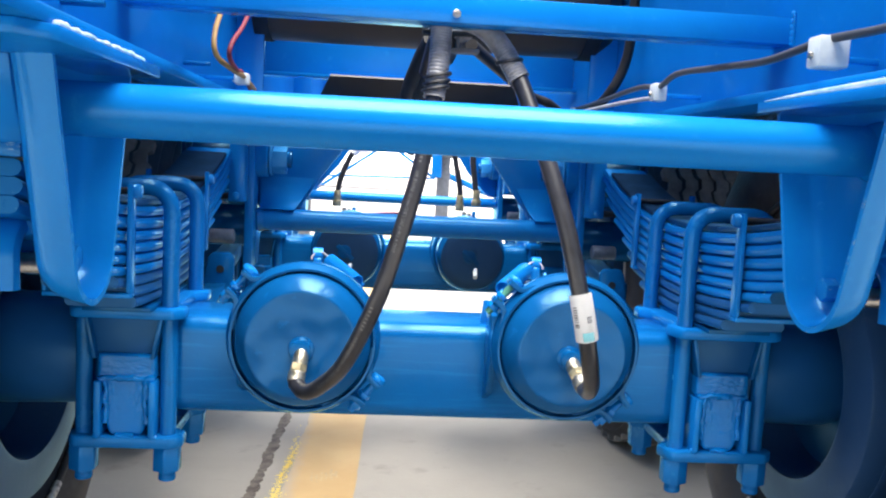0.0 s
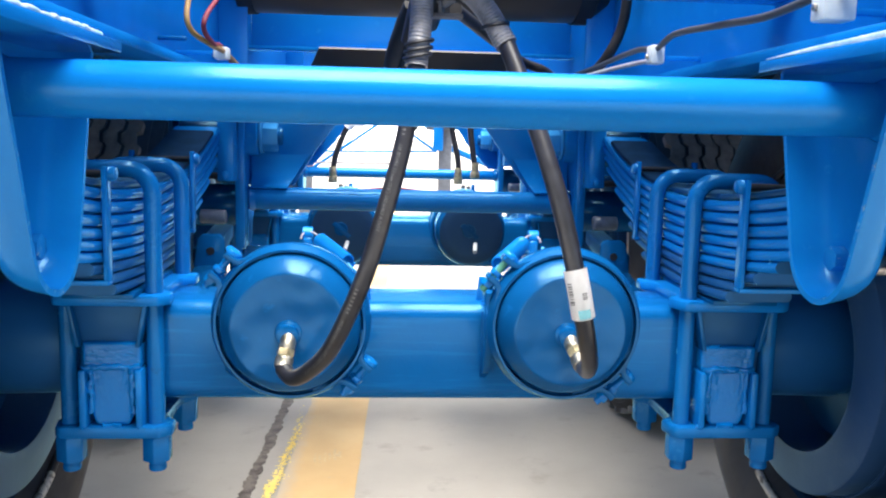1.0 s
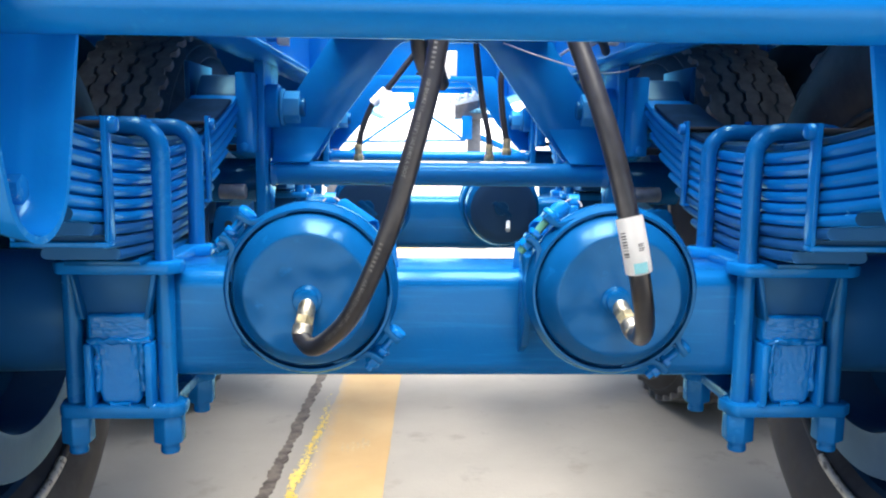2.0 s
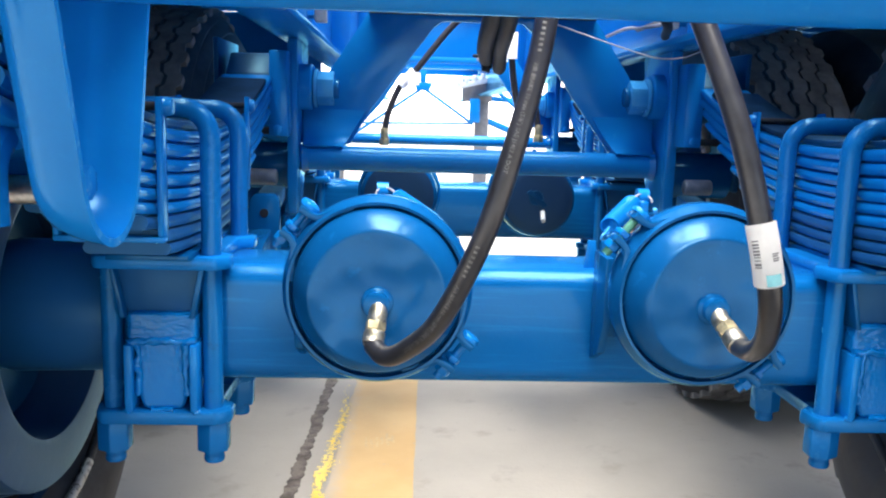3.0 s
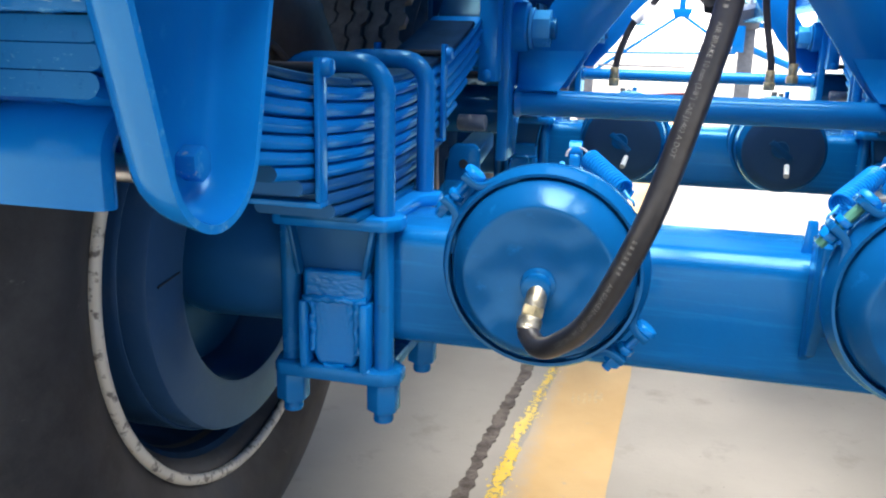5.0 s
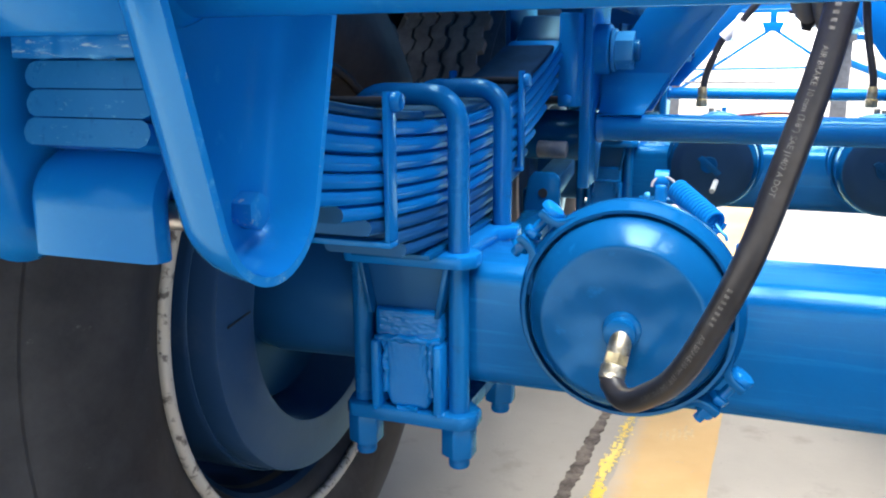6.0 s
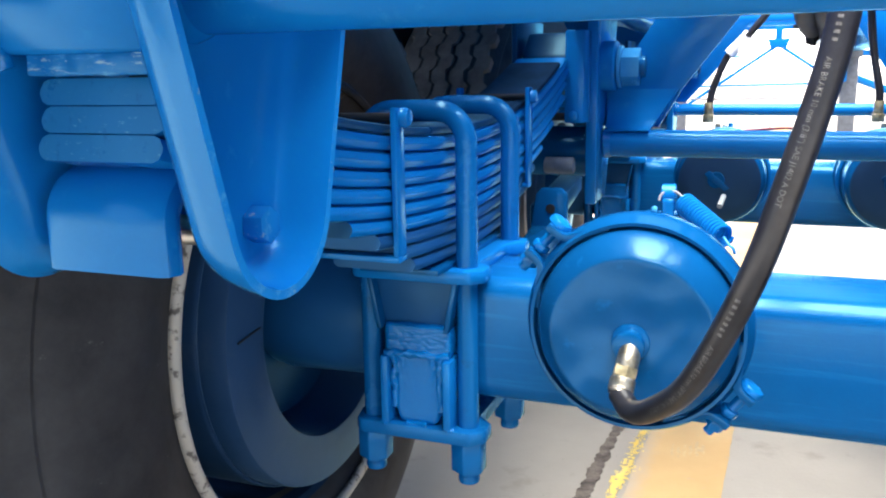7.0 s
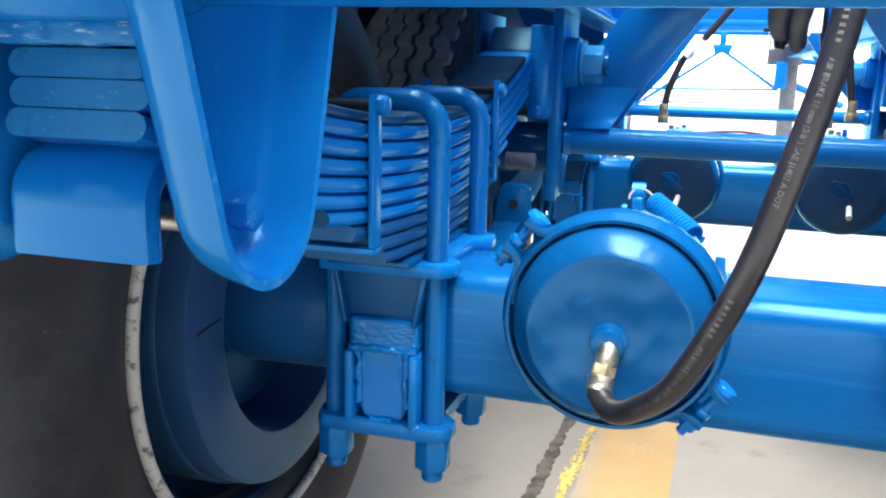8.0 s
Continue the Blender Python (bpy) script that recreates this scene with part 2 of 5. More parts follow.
# ---- mesh helpers ----
def part(name, bm, mat, parent=None, label="", angle=35):
    me = bpy.data.meshes.new(name)
    bmesh.ops.recalc_face_normals(bm, faces=bm.faces)
    bm.to_mesh(me)
    bm.free()
    me.materials.append(mat)
    me.shade_smooth()
    me.set_sharp_from_angle(angle=radians(angle))
    ob = new(name, me)
    if parent:
        ob.parent = parent
    return tagged(ob, label)


def thing(name, label, category, group="", at=(0, 0, 0)):
    ob = new(name)
    ob.empty_display_size = 0.05
    ob.location = at
    return tagged(ob, label, category, group)


def bevel(bm, w, seg=2, angle=30):
    if w > 0:
        es = [e for e in bm.edges if len(e.link_faces) == 2 and e.calc_face_angle(0) > radians(angle)]
        bmesh.ops.bevel(bm, geom=es, offset=w, segments=seg, profile=0.5, affect="EDGES", clamp_overlap=True)
    return bm


def box(x0, x1, y0, y1, z0, z1, b=0.002, seg=2, into=None):
    bm = bmesh.new()
    m = Matrix.LocRotScale(((x0 + x1) / 2, (y0 + y1) / 2, (z0 + z1) / 2), None, (abs(x1 - x0), abs(y1 - y0), abs(z1 - z0)))
    bmesh.ops.create_cube(bm, size=1, matrix=m)
    bevel(bm, b, seg)
    return joined(into, bm)


def joined(into, bm):
    if into is None:
        return bm
    me = bpy.data.meshes.new("tmp")
    bm.to_mesh(me)
    bm.free()
    into.from_mesh(me)
    bpy.data.meshes.remove(me)
    return into


def slab(pts, axis, a, c, b=0.002, seg=2, into=None):
    """A flat plate: an outline of 2D points, pushed out along an axis from a to c."""
    bm = bmesh.new()
    put = {"x": lambda u, v, w: (w, u, v), "y": lambda u, v, w: (u, w, v), "z": lambda u, v, w: (u, v, w)}[axis]
    lo = [bm.verts.new(put(u, v, a)) for u, v in pts]
    hi = [bm.verts.new(put(u, v, c)) for u, v in pts]
    bm.faces.new(lo)
    bm.faces.new(hi[::-1])
    n = len(pts)
    for i in range(n):
        bm.faces.new((lo[i], lo[(i + 1) % n], hi[(i + 1) % n], hi[i]))
    bmesh.ops.recalc_face_normals(bm, faces=bm.faces)
    bevel(bm, b, seg)
    return joined(into, bm)


def turn_to(d):
    return Vector(d).normalized().to_track_quat("Z", "Y").to_matrix().to_4x4()


def rod(a, c, r, n=20, b=0.0, r2=None, into=None):
    """A round bar from a to c."""
    a, c = Vector(a), Vector(c)
    bm = bmesh.new()
    m = Matrix.Translation((a + c) / 2) @ turn_to(c - a)
    bmesh.ops.create_cone(bm, cap_ends=True, segments=n, radius1=r, radius2=r if r2 is None else r2, depth=(c - a).length, matrix=m)
    bevel(bm, b, 2, 50)
    return joined(into, bm)


def lathe(profile, a, d, n=48, into=None):
    """Turns a profile of (distance along d, radius) about the line through a."""
    bm = bmesh.new()
    m = Matrix.Translation(a) @ turn_to(d)
    rings = []
    for h, r in profile:
        if r < 1e-6:
            rings.append([bm.verts.new(m @ Vector((0, 0, h)))])
        else:
            rings.append([bm.verts.new(m @ Vector((r * math.cos(k * math.tau / n), r * math.sin(k * math.tau / n), h))) for k in range(n)])
    for p, q in zip(rings, rings[1:]):
        for k in range(n):
            quad = [p[k % len(p)], p[(k + 1) % len(p)], q[(k + 1) % len(q)], q[k % len(q)]]
            quad = list(dict.fromkeys(quad))
            if len(quad) > 2:
                bm.faces.new(quad)
    return joined(into, bm)


def smooth_path(pts, per=8):
    """A Catmull-Rom line through the points."""
    p = [Vector(v) for v in pts]
    p = [2 * p[0] - p[1], *p, 2 * p[-1] - p[-2]]
    out = []
    for i in range(1, len(p) - 2):
        a, b, c, d = p[i - 1:i + 3]
        for k in range(per):
            s = k / per
            out.append(0.5 * (2 * b + (c - a) * s + (2 * a - 5 * b + 4 * c - d) * s * s + (3 * b - a - 3 * c + d) * s ** 3))
    return out + [p[-2]]


def frames(path):
    """Tangent, side and up along a path, without twist."""
    out = []
    up = Vector((0, 0, 1)) if abs((path[1] - path[0]).normalized().z) < 0.9 else Vector((0, 1, 0))
    for i, p in enumerate(path):
        t = (path[min(i + 1, len(path) - 1)] - path[max(i - 1, 0)]).normalized()
        up = (up - t * up.dot(t)).normalized()
        out.append((p, t, t.cross(up), up))
    return out


def tube(pts, r, n=14, per=8, rib=0.0, rib_every=2, into=None, smooth=True):
    """A hose or bent bar along the points; rib: the height of its corrugations."""
    path = smooth_path(pts, per) if smooth else [Vector(p) for p in pts]
    bm = bmesh.new()
    rings = []
    for i, (p, t, s, u) in enumerate(frames(path)):
        rr = r + (rib if i % rib_every == 0 else 0)
        rings.append([bm.verts.new(p + rr * (math.cos(k * math.tau / n) * s + math.sin(k * math.tau / n) * u)) for k in range(n)])
    for p, q in zip(rings, rings[1:]):
        for k in range(n):
            bm.faces.new((p[k], p[(k + 1) % n], q[(k + 1) % n], q[k]))
    bm.faces.new(rings[0][::-1])
    bm.faces.new(rings[-1])
    return joined(into, bm)


def hexagon(a, c, r, b=0.0015, into=None):
    """A bolt head or nut from a to c; r: across its corners."""
    return rod(a, c, r, 6, b, into=into)


def strip(pts, w, th, x0, into=None, taper=1.0):
    """A flat bar of width w (along x, from x0) and thickness th that follows (y, z) points."""
    bm = bmesh.new()
    n = len(pts)
    rows = []
    for i in range(n):
        y, z = pts[i]
        dy, dz = pts[min(i + 1, n - 1)][0] - pts[max(i - 1, 0)][0], pts[min(i + 1, n - 1)][1] - pts[max(i - 1, 0)][1]
        l = math.hypot(dy, dz)
        ny, nz = -dz / l, dy / l
        e = th * 0.42
        h = th / 2
        prof = [(0, -h + e), (e * 0.35, -h + e * 0.3), (e, -h), (w - e, -h), (w - e * 0.35, -h + e * 0.3), (w, -h + e), (w, h - e), (w - e * 0.35, h - e * 0.3), (w - e, h), (e, h), (e * 0.35, h - e * 0.3), (0, h - e)]
        k = taper if i in (0, n - 1) else 1.0
        rows.append([bm.verts.new((x0 + w / 2 + (u - w / 2) * (0.5 + 0.5 * k), y + ny * (v * k + h * (1 - k)), z + nz * (v * k + h * (1 - k)))) for u, v in prof])
    k = len(rows[0])
    for p, q in zip(rows, rows[1:]):
        for j in range(k):
            bm.faces.new((p[j], p[(j + 1) % k], q[(j + 1) % k], q[j]))
    bm.faces.new(rows[0][::-1])
    bm.faces.new(rows[-1])
    return joined(into, bm)


def coil(a, c, r, wire, turns, n=8, per=14):
    a, c = Vector(a), Vector(c)
    m = turn_to(c - a)
    l = (c - a).length
    k = turns * per
    pts = [a + m @ Vector((r * math.cos(i / per * math.tau), r * math.sin(i / per * math.tau), l * i / k)) for i in range(k + 1)]
    return tube(pts, wire, n, smooth=False)


def lumpy(bm, amp, scale, cuts=7, seed=0.0, pull=(1, 1, 1)):
    """Roughens a small solid, as thick paint over weld does."""
    bmesh.ops.subdivide_edges(bm, edges=[e for e in bm.edges if e.calc_length() > 0.012], cuts=cuts, use_grid_fill=True)
    bm.normal_update()
    for v in bm.verts:
        q = Vector((v.co.x * pull[0], v.co.y * pull[1], v.co.z * pull[2])) * scale
        v.co += v.normal * amp * (noise.noise(q + Vector((seed, 0, 0))) + 0.5 * noise.noise(q * 2.7))
    return bm


def ribbon(pts, y0, y1, th):
    """A bent flat strap that follows (x, z) points, th thick, from y0 to y1."""
    left, right = [], []
    n = len(pts)
    for i in range(n):
        a, b = Vector(pts[max(i - 1, 0)]), Vector(pts[min(i + 1, n - 1)])
        d = (b - a).normalized()
        nrm = Vector((-d.y, d.x)) * th / 2
        p = Vector(pts[i])
        left.append(tuple(p + nrm))
        right.append(tuple(p - nrm))
    bm = bmesh.new()
    rows = [[bm.verts.new((p[0], y, p[1])) for p, y in ((l, y0), (l, y1), (r, y1), (r, y0))] for l, r in zip(left, right)]
    for p, q in zip(rows, rows[1:]):
        for k in range(4):
            bm.faces.new((p[k], p[(k + 1) % 4], q[(k + 1) % 4], q[k]))
    bm.faces.new(rows[0][::-1])
    bm.faces.new(rows[-1])
    bmesh.ops.recalc_face_normals(bm, faces=bm.faces)
    return bevel(bm, 0.0012, 2, 50)


def bead(a, c, r, seed, n=16):
    """A run of weld with thick paint over it, from a to c."""
    a, c = Vector(a), Vector(c)
    bm = tube([a.lerp(c, k / n) for k in range(n + 1)], r, 10, 3)
    for v in bm.verts:
        q = v.co * 95 + Vector((seed, seed, 0))
        v.co += noise.noise_vector(q) * r * 0.7
    return bm


# ---- ground ----
def ground():
    bm = bmesh.new()
    bmesh.ops.create_grid(bm, x_segments=60, y_segments=60, size=400)
    return tagged(part("ground", bm, CONCRETE), "light grey worn concrete yard with faint stains", "concrete ground", kind="structure")


ground()
LINE_SLOPE = 0.028


def line_x(x, y):
    return x + LINE_SLOPE * (y - 2.1)


def ragged(x0, x1, y0, y1, step, j0, j1, z, seed, height=0.004):
    """A thin layer on the ground along y with uneven edges."""
    rnd = random.Random(seed)
    bm = bmesh.new()
    n = int((y1 - y0) / step)
    rows, off0, off1 = [], 0.0, 0.0
    for i in range(n + 1):
        y = y0 + step * i
        off0 = off0 * 0.6 + rnd.uniform(-j0, j0)
        off1 = off1 * 0.6 + rnd.uniform(-j1, j1)
        rows.append([bm.verts.new((line_x(x0 + off0, y), y, zz)) for zz in (z, z + height)] + [bm.verts.new((line_x(x1 + off1, y), y, zz)) for zz in (z + height, z)])
    for p, q in zip(rows, rows[1:]):
        for k in range(3):
            bm.faces.new((p[k], p[k + 1], q[k + 1], q[k]))
    return bm


marking = thing("floor_marking", "faded ochre stripe with a chipped yellow edge on concrete", "floor marking")
marking["kind"] = "structure"
part("stripe", ragged(-0.302, -0.1175, -3, 14, 0.03, 0.004, 0.0012, 0, 5, 0.003), LINE_OLD, marking)


def worn_layer(x0, x1, y0, y1, cell, z, keep, seed):
    """A thin broken layer of paint: small patches that are left where keep(x, y, n) holds."""
    rnd = random.Random(seed)
    bm = bmesh.new()
    nx, ny = int((x1 - x0) / cell), int((y1 - y0) / cell)
    grid = {}

    def corner(i, j):
        if (i, j) not in grid:
            x, y = x0 + (i + rnd.uniform(-0.3, 0.3)) * cell, y0 + (j + rnd.uniform(-0.3, 0.3)) * cell
            grid[i, j] = bm.verts.new((line_x(x, y), y, z))
        return grid[i, j]
    for i in range(nx):
        for j in range(ny):
            x, y = x0 + (i + 0.5) * cell, y0 + (j + 0.5) * cell
            n = noise.noise(Vector((x * 130, y * 85, seed))) + 0.6 * noise.noise(Vector((x * 330, y * 260, seed + 5))) + 0.9 * noise.noise(Vector((x * 34, y * 14, seed + 9)))
            if keep(x, y, n):
                bm.faces.new((corner(i, j), corner(i + 1, j), corner(i + 1, j + 1), corner(i, j + 1)))
    return bm


def flake_left(x, y, n):
    far = max(0.0, (y - 1.95) / 0.6)
    w = 0.0125 + 0.006 * min(1.0, far)
    if y < 2.25 and n > 0.95 + 12 * max(0.0, x + 0.305):
        return True
    return n > 0.55 * abs((x + 0.316 - 0.004 * math.sin(y * 9)) / w) ** 1.6 - 0.52 + 0.95 * far


chips = part("yellow_chips", worn_layer(-0.346, -0.276, 0.7, 2.6, 0.0022, 0.0038, flake_left, 3), LINE_NEW, marking, "bright yellow paint flaking off in chips")
chips["kind"] = "stuff"
tagged(part("floor_joint", ragged(-0.389, -0.364, -3, 14, 0.009, 0.0042, 0.0042, 0, 7, 0.0026), JOINT), "dark crumbled joint filler between concrete slabs", "floor joint", kind="structure")

# ---- frame of the trailer ----
PITCH = 1.31
AXLE_Y, AXLE_Z = 1.29, 0.537


def main_beam(s):
    t = thing("chassis_beam", "blue painted steel chassis beam with a bottom flange", "chassis beam", "main beams of the trailer")
    part("web", box(s * 0.380, s * 0.390, -1.3, 8.5, 0.951, 1.40, 0.001), BLUE, t)
    part("bottom_flange", box(s * 0.322, s * 0.402, -1.3, 8.5, 0.938, 0.951, 0.002), BLUE, t)
    part("top_flange", box(s * 0.306, s * 0.462, -1.3, 8.5, 1.40, 1.414, 0.003), BLUE, t)
    y0, y1 = 0.55, 0.85
    part("mounting_plate", slab([(s * 0.334, y0), (s * 0.552, y0), (s * 0.552, y1), (s * 0.315, y1), (s * 0.315, y0 + 0.03)], "z", 0.926, 0.9378, 0.002), BLUE, t)
    # Tapered strip in the shape of the highlight along the plate's weld.
    if s > 0:
        part("weld_bead", slab([(y0 + 0.035, 0.9372), (y1 - 0.012, 0.9380), (y1 - 0.016, 0.9392), (y0 + 0.20, 0.9418), (y0 + 0.035, 0.9432)], "x", 0.3160, 0.3205, 0.0008), WELD_HIGHLIGHT, t, "weld along the plate, painted pale as a highlight", angle=70)
    else:
        part("weld_bead", bead((-0.3190, y0 + 0.035, 0.9390), (-0.3190, y1 - 0.050, 0.9390), 0.0026, 5.0, 40), WELD_HIGHLIGHT, t, "weld along the plate, painted pale as a highlight", angle=70)
    if s < 0:
        for y in (0.757, 1.227):
            part("stub", rod((-0.380, y, 0.982), (-0.341, y, 0.982), 0.0032, 10, 0.0006), BLUE_DEEP, t)
    for y in (0.20, 1.66, 2.75, 4.1):
        part("stiffener", box(s * 0.326, s * 0.380, y, y + 0.008, 0.951, 1.40, 0.001), BLUE, t)
    return t


for s in (-1, 1):
    main_beam(s)


def cross_tube(y, z, r, x, label):
    t = thing("cross_tube", label, "cross tube", "tubes between the hangers")
    part("pipe", rod((-x, y, z), (x, y, z), r, 40), BLUE, t)
    for s in (-1, 1):
        part("weld_bead", lathe([(-0.004, r), (0, r + 0.005), (0.006, r + 0.003), (0.012, r)], (s * x, y, z), (-s, 0, 0), 40), BLUE_WELD, t)
    return t


cross_tube(0.74, 0.887, 0.0245, 0.386, "thick blue painted steel tube welded between the hangers")
cross_tube(1.95, 0.706, 0.0255, 0.366, "blue painted steel tube between the equaliser hangers")
cross_tube(3.24, 0.712, 0.019, 0.366, "blue painted steel tube between the front hangers")


def angle_bar():
    t = thing("angle_crossbar", "blue steel angle bar welded across the chassis with hose clip", "crossbar")
    part("upright_leg", box(-0.379, 0.379, 0.914, 0.920, 1.012, 1.0425, 0.001), BLUE, t)
    part("flat_leg", box(-0.379, 0.379, 0.9205, 0.962, 1.012, 1.018, 0.001), BLUE, t)
    part("weld_bead", tube([(0.378 + 0.001 * math.sin(z * 900), 0.913, z) for z in np.linspace(1.010, 1.048, 20)], 0.0035, 8, 2), BLUE_WELD, t)
    return t


angle_bar()


def cross_member(y, z0, z1, label):
    t = thing("cross_member", label, "cross member", "cross members of the chassis")
    part("web", box(-0.379, 0.379, y, y + 0.008, z0 + 0.008, z1, 0.001), BLUE, t)
    part("bottom_lip", box(-0.379, 0.379, y - 0.05, y + 0.008, z0, z0 + 0.0078, 0.001), BLUE, t)
    part("top_lip", box(-0.379, 0.379, y - 0.05, y + 0.008, z1, z1 + 0.008, 0.001), BLUE, t)
    return t


cross_member(2.05, 1.045, 1.38, "blue pressed steel cross member under the deck")
cross_member(4.3, 1.02, 1.30, "blue pressed steel cross member further ahead")
cross_member(6.6, 1.10, 1.34, "blue pressed steel cross member far ahead")


# Unseen sill, added to hold back light from behind.
def rear_sill():
    t = thing("rear_sill", "unseen blue steel sill added to block light from the tail", "rear sill")
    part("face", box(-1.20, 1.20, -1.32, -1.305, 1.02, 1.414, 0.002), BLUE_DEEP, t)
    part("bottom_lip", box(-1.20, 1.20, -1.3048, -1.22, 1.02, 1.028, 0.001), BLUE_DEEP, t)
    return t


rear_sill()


# Unseen deck, added to block light from overhead at the tail.
def unseen_rear_deck():
    t = thing("deck_plate", "unseen blue steel deck plate added to block overhead light", "deck plate")
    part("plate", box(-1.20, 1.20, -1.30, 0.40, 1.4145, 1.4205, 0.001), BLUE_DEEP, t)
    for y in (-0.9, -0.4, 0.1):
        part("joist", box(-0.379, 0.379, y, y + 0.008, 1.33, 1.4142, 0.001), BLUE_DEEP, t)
    return t


unseen_rear_deck()


def brace_plate():
    t = thing("brace_plate", "blue steel brace plate with two legs down to the hangers", "brace plate")
    part("plate", slab([(-0.235, 1.006), (0.235, 1.006), (0.372, 0.800), (0.372, 0.735), (0.276, 0.735), (0.222, 0.806), (0.100, 0.978), (0.084, 0.992), (-0.084, 0.992), (-0.102, 0.978), (-0.226, 0.812), (-0.272, 0.735), (-0.372, 0.735), (-0.372, 0.800)], "y", 1.975, 1.985, 0.001), BLUE, t)
    bm = bmesh.new()
    a = [(-0.236, 1.976, 1.002), (0.236, 1.976, 1.002), (0.212, 1.925, 1.043), (-0.212, 1.925, 1.043)]
    lo = [bm.verts.new(p) for p in a]
    hi = [bm.verts.new(Vector(p) + Vector((0, 0.004, 0.004))) for p in a]
    bm.faces.new(lo)
    bm.faces.new(hi[::-1])
    for i in range(4):
        bm.faces.new((lo[i], lo[(i + 1) % 4], hi[(i + 1) % 4], hi[i]))
    part("flap", bm, BLACK, t, "black flap under the cross member")
    return t


brace_plate()


def far_brace():
    t = thing("brace_plate", "blue steel brace plate between the front hangers", "brace plate")
    edge = [(0.372, 0.800), (0.372, 0.735), (0.338, 0.735), (0.250, 0.833), (0.158, 0.972), (0.140, 0.985)]
    part("plate", slab([(0.235, 1.006)] + edge + [(-x, z) for x, z in edge[::-1]] + [(-0.235, 1.006)], "y", 3.262, 3.272, 0.001), BLUE, t)
    return t


far_brace()


def gusset(s):
    """A curved fillet plate: flat on the tube, upright against the brace plate."""
    bm = bmesh.new()
    rows = []
    for k in range(11):
        a = radians(90 * k / 10)
        y, z = 1.926 + 0.046 * math.sin(a), 0.8060 - 0.0745 * math.cos(a) ** 0.85 if k < 10 else 0.806
        inner = 0.284 - 0.046 * ((z - 0.7315) / 0.0745)
        rows.append([bm.verts.new(p) for p in ((s * 0.366, y, z), (s * inner, y, z), (s * inner, y + 0.005, z - 0.004), (s * 0.366, y + 0.005, z - 0.004))])
    for p, q in zip(rows, rows[1:]):
        for k in range(4):
            bm.faces.new((p[k], p[(k + 1) % 4], q[(k + 1) % 4], q[k]))
    bm.faces.new(rows[0][::-1])
    bm.faces.new(rows[-1])
    return tagged(part("gusset", bm, BLUE, angle=50), "small curved blue steel gusset plate on the cross tube", "gusset", "gussets at the equaliser hangers")


for s in (-1, 1):
    gusset(s)


# ---- rear hangers ----
def arc(cy, cz, r, a0, a1, n):
    return [(cy + r * math.cos(radians(a0 + (a1 - a0) * i / n)), cz + r * math.sin(radians(a0 + (a1 - a0) * i / n))) for i in range(n + 1)]


HANGER_EDGE = [(0.663 + 0.0546 * k / 9, 0.930 - 0.1853 * k / 9) for k in range(9)] + arc(0.7735, 0.762, 0.0585, 197.2, 344.4, 18) + [(0.8298 + 0.0492 * k / 5, 0.7463 + 0.1837 * k / 5) for k in range(1, 6)]


def dished_plate(edge, x_plate, x_lip, th):
    """A pressed plate: flat panel at x_plate, with a lip round its edge out to x_lip."""
    bm = bmesh.new()
    c = Vector((0.775, 0.84))
    n = len(edge)

    def inset(d):
        out = []
        for i in range(n):
            p = Vector(edge[i])
            a, b = Vector(edge[max(i - 1, 0)]), Vector(edge[min(i + 1, n - 1)])
            tan = (b - a).normalized()
            nrm = Vector((-tan.y, tan.x))
            if nrm.dot(c - p) < 0:
                nrm = -nrm
            q = p + nrm * d
            if i in (0, n - 1):
                q.y = p.y
            out.append(q)
        return out
    sg = 1 if x_lip > x_plate else -1
    rows = [(edge, x_lip), (inset(0.0030), x_plate + sg * 0.022), (inset(0.0060), x_plate + sg * 0.0120), (inset(0.0100), x_plate + sg * 0.0040), (inset(0.0150), x_plate - sg * 0.0020), (inset(0.0220), x_plate - sg * th)]
    outer = [[bm.verts.new((x, *p)) for p in e] for e, x in rows]
    inner_rows = [(inset(th), x_lip), (inset(th + 0.0030), x_plate + sg * 0.020), (inset(th + 0.0060), x_plate + sg * 0.010), (inset(th + 0.0100), x_plate + sg * 0.0035), (inset(th + 0.017), x_plate)]
    inner = [[bm.verts.new((x, *p)) for p in e] for e, x in inner_rows]
    for p, q in zip([outer[1], outer[0], inner[0], inner[1], inner[2], inner[3]], [outer[0], inner[0], inner[1], inner[2], inner[3], inner[4]]):
        for i in range(n - 1):
            bm.faces.new((p[i], p[i + 1], q[i + 1], q[i]))
    for p, q in zip(outer[1:], outer[2:]):
        for i in range(n - 1):
            bm.faces.new((p[i], p[i + 1], q[i + 1], q[i]))
    bm.faces.new(inner[4])
    bm.faces.new(outer[5][::-1])
    return bm


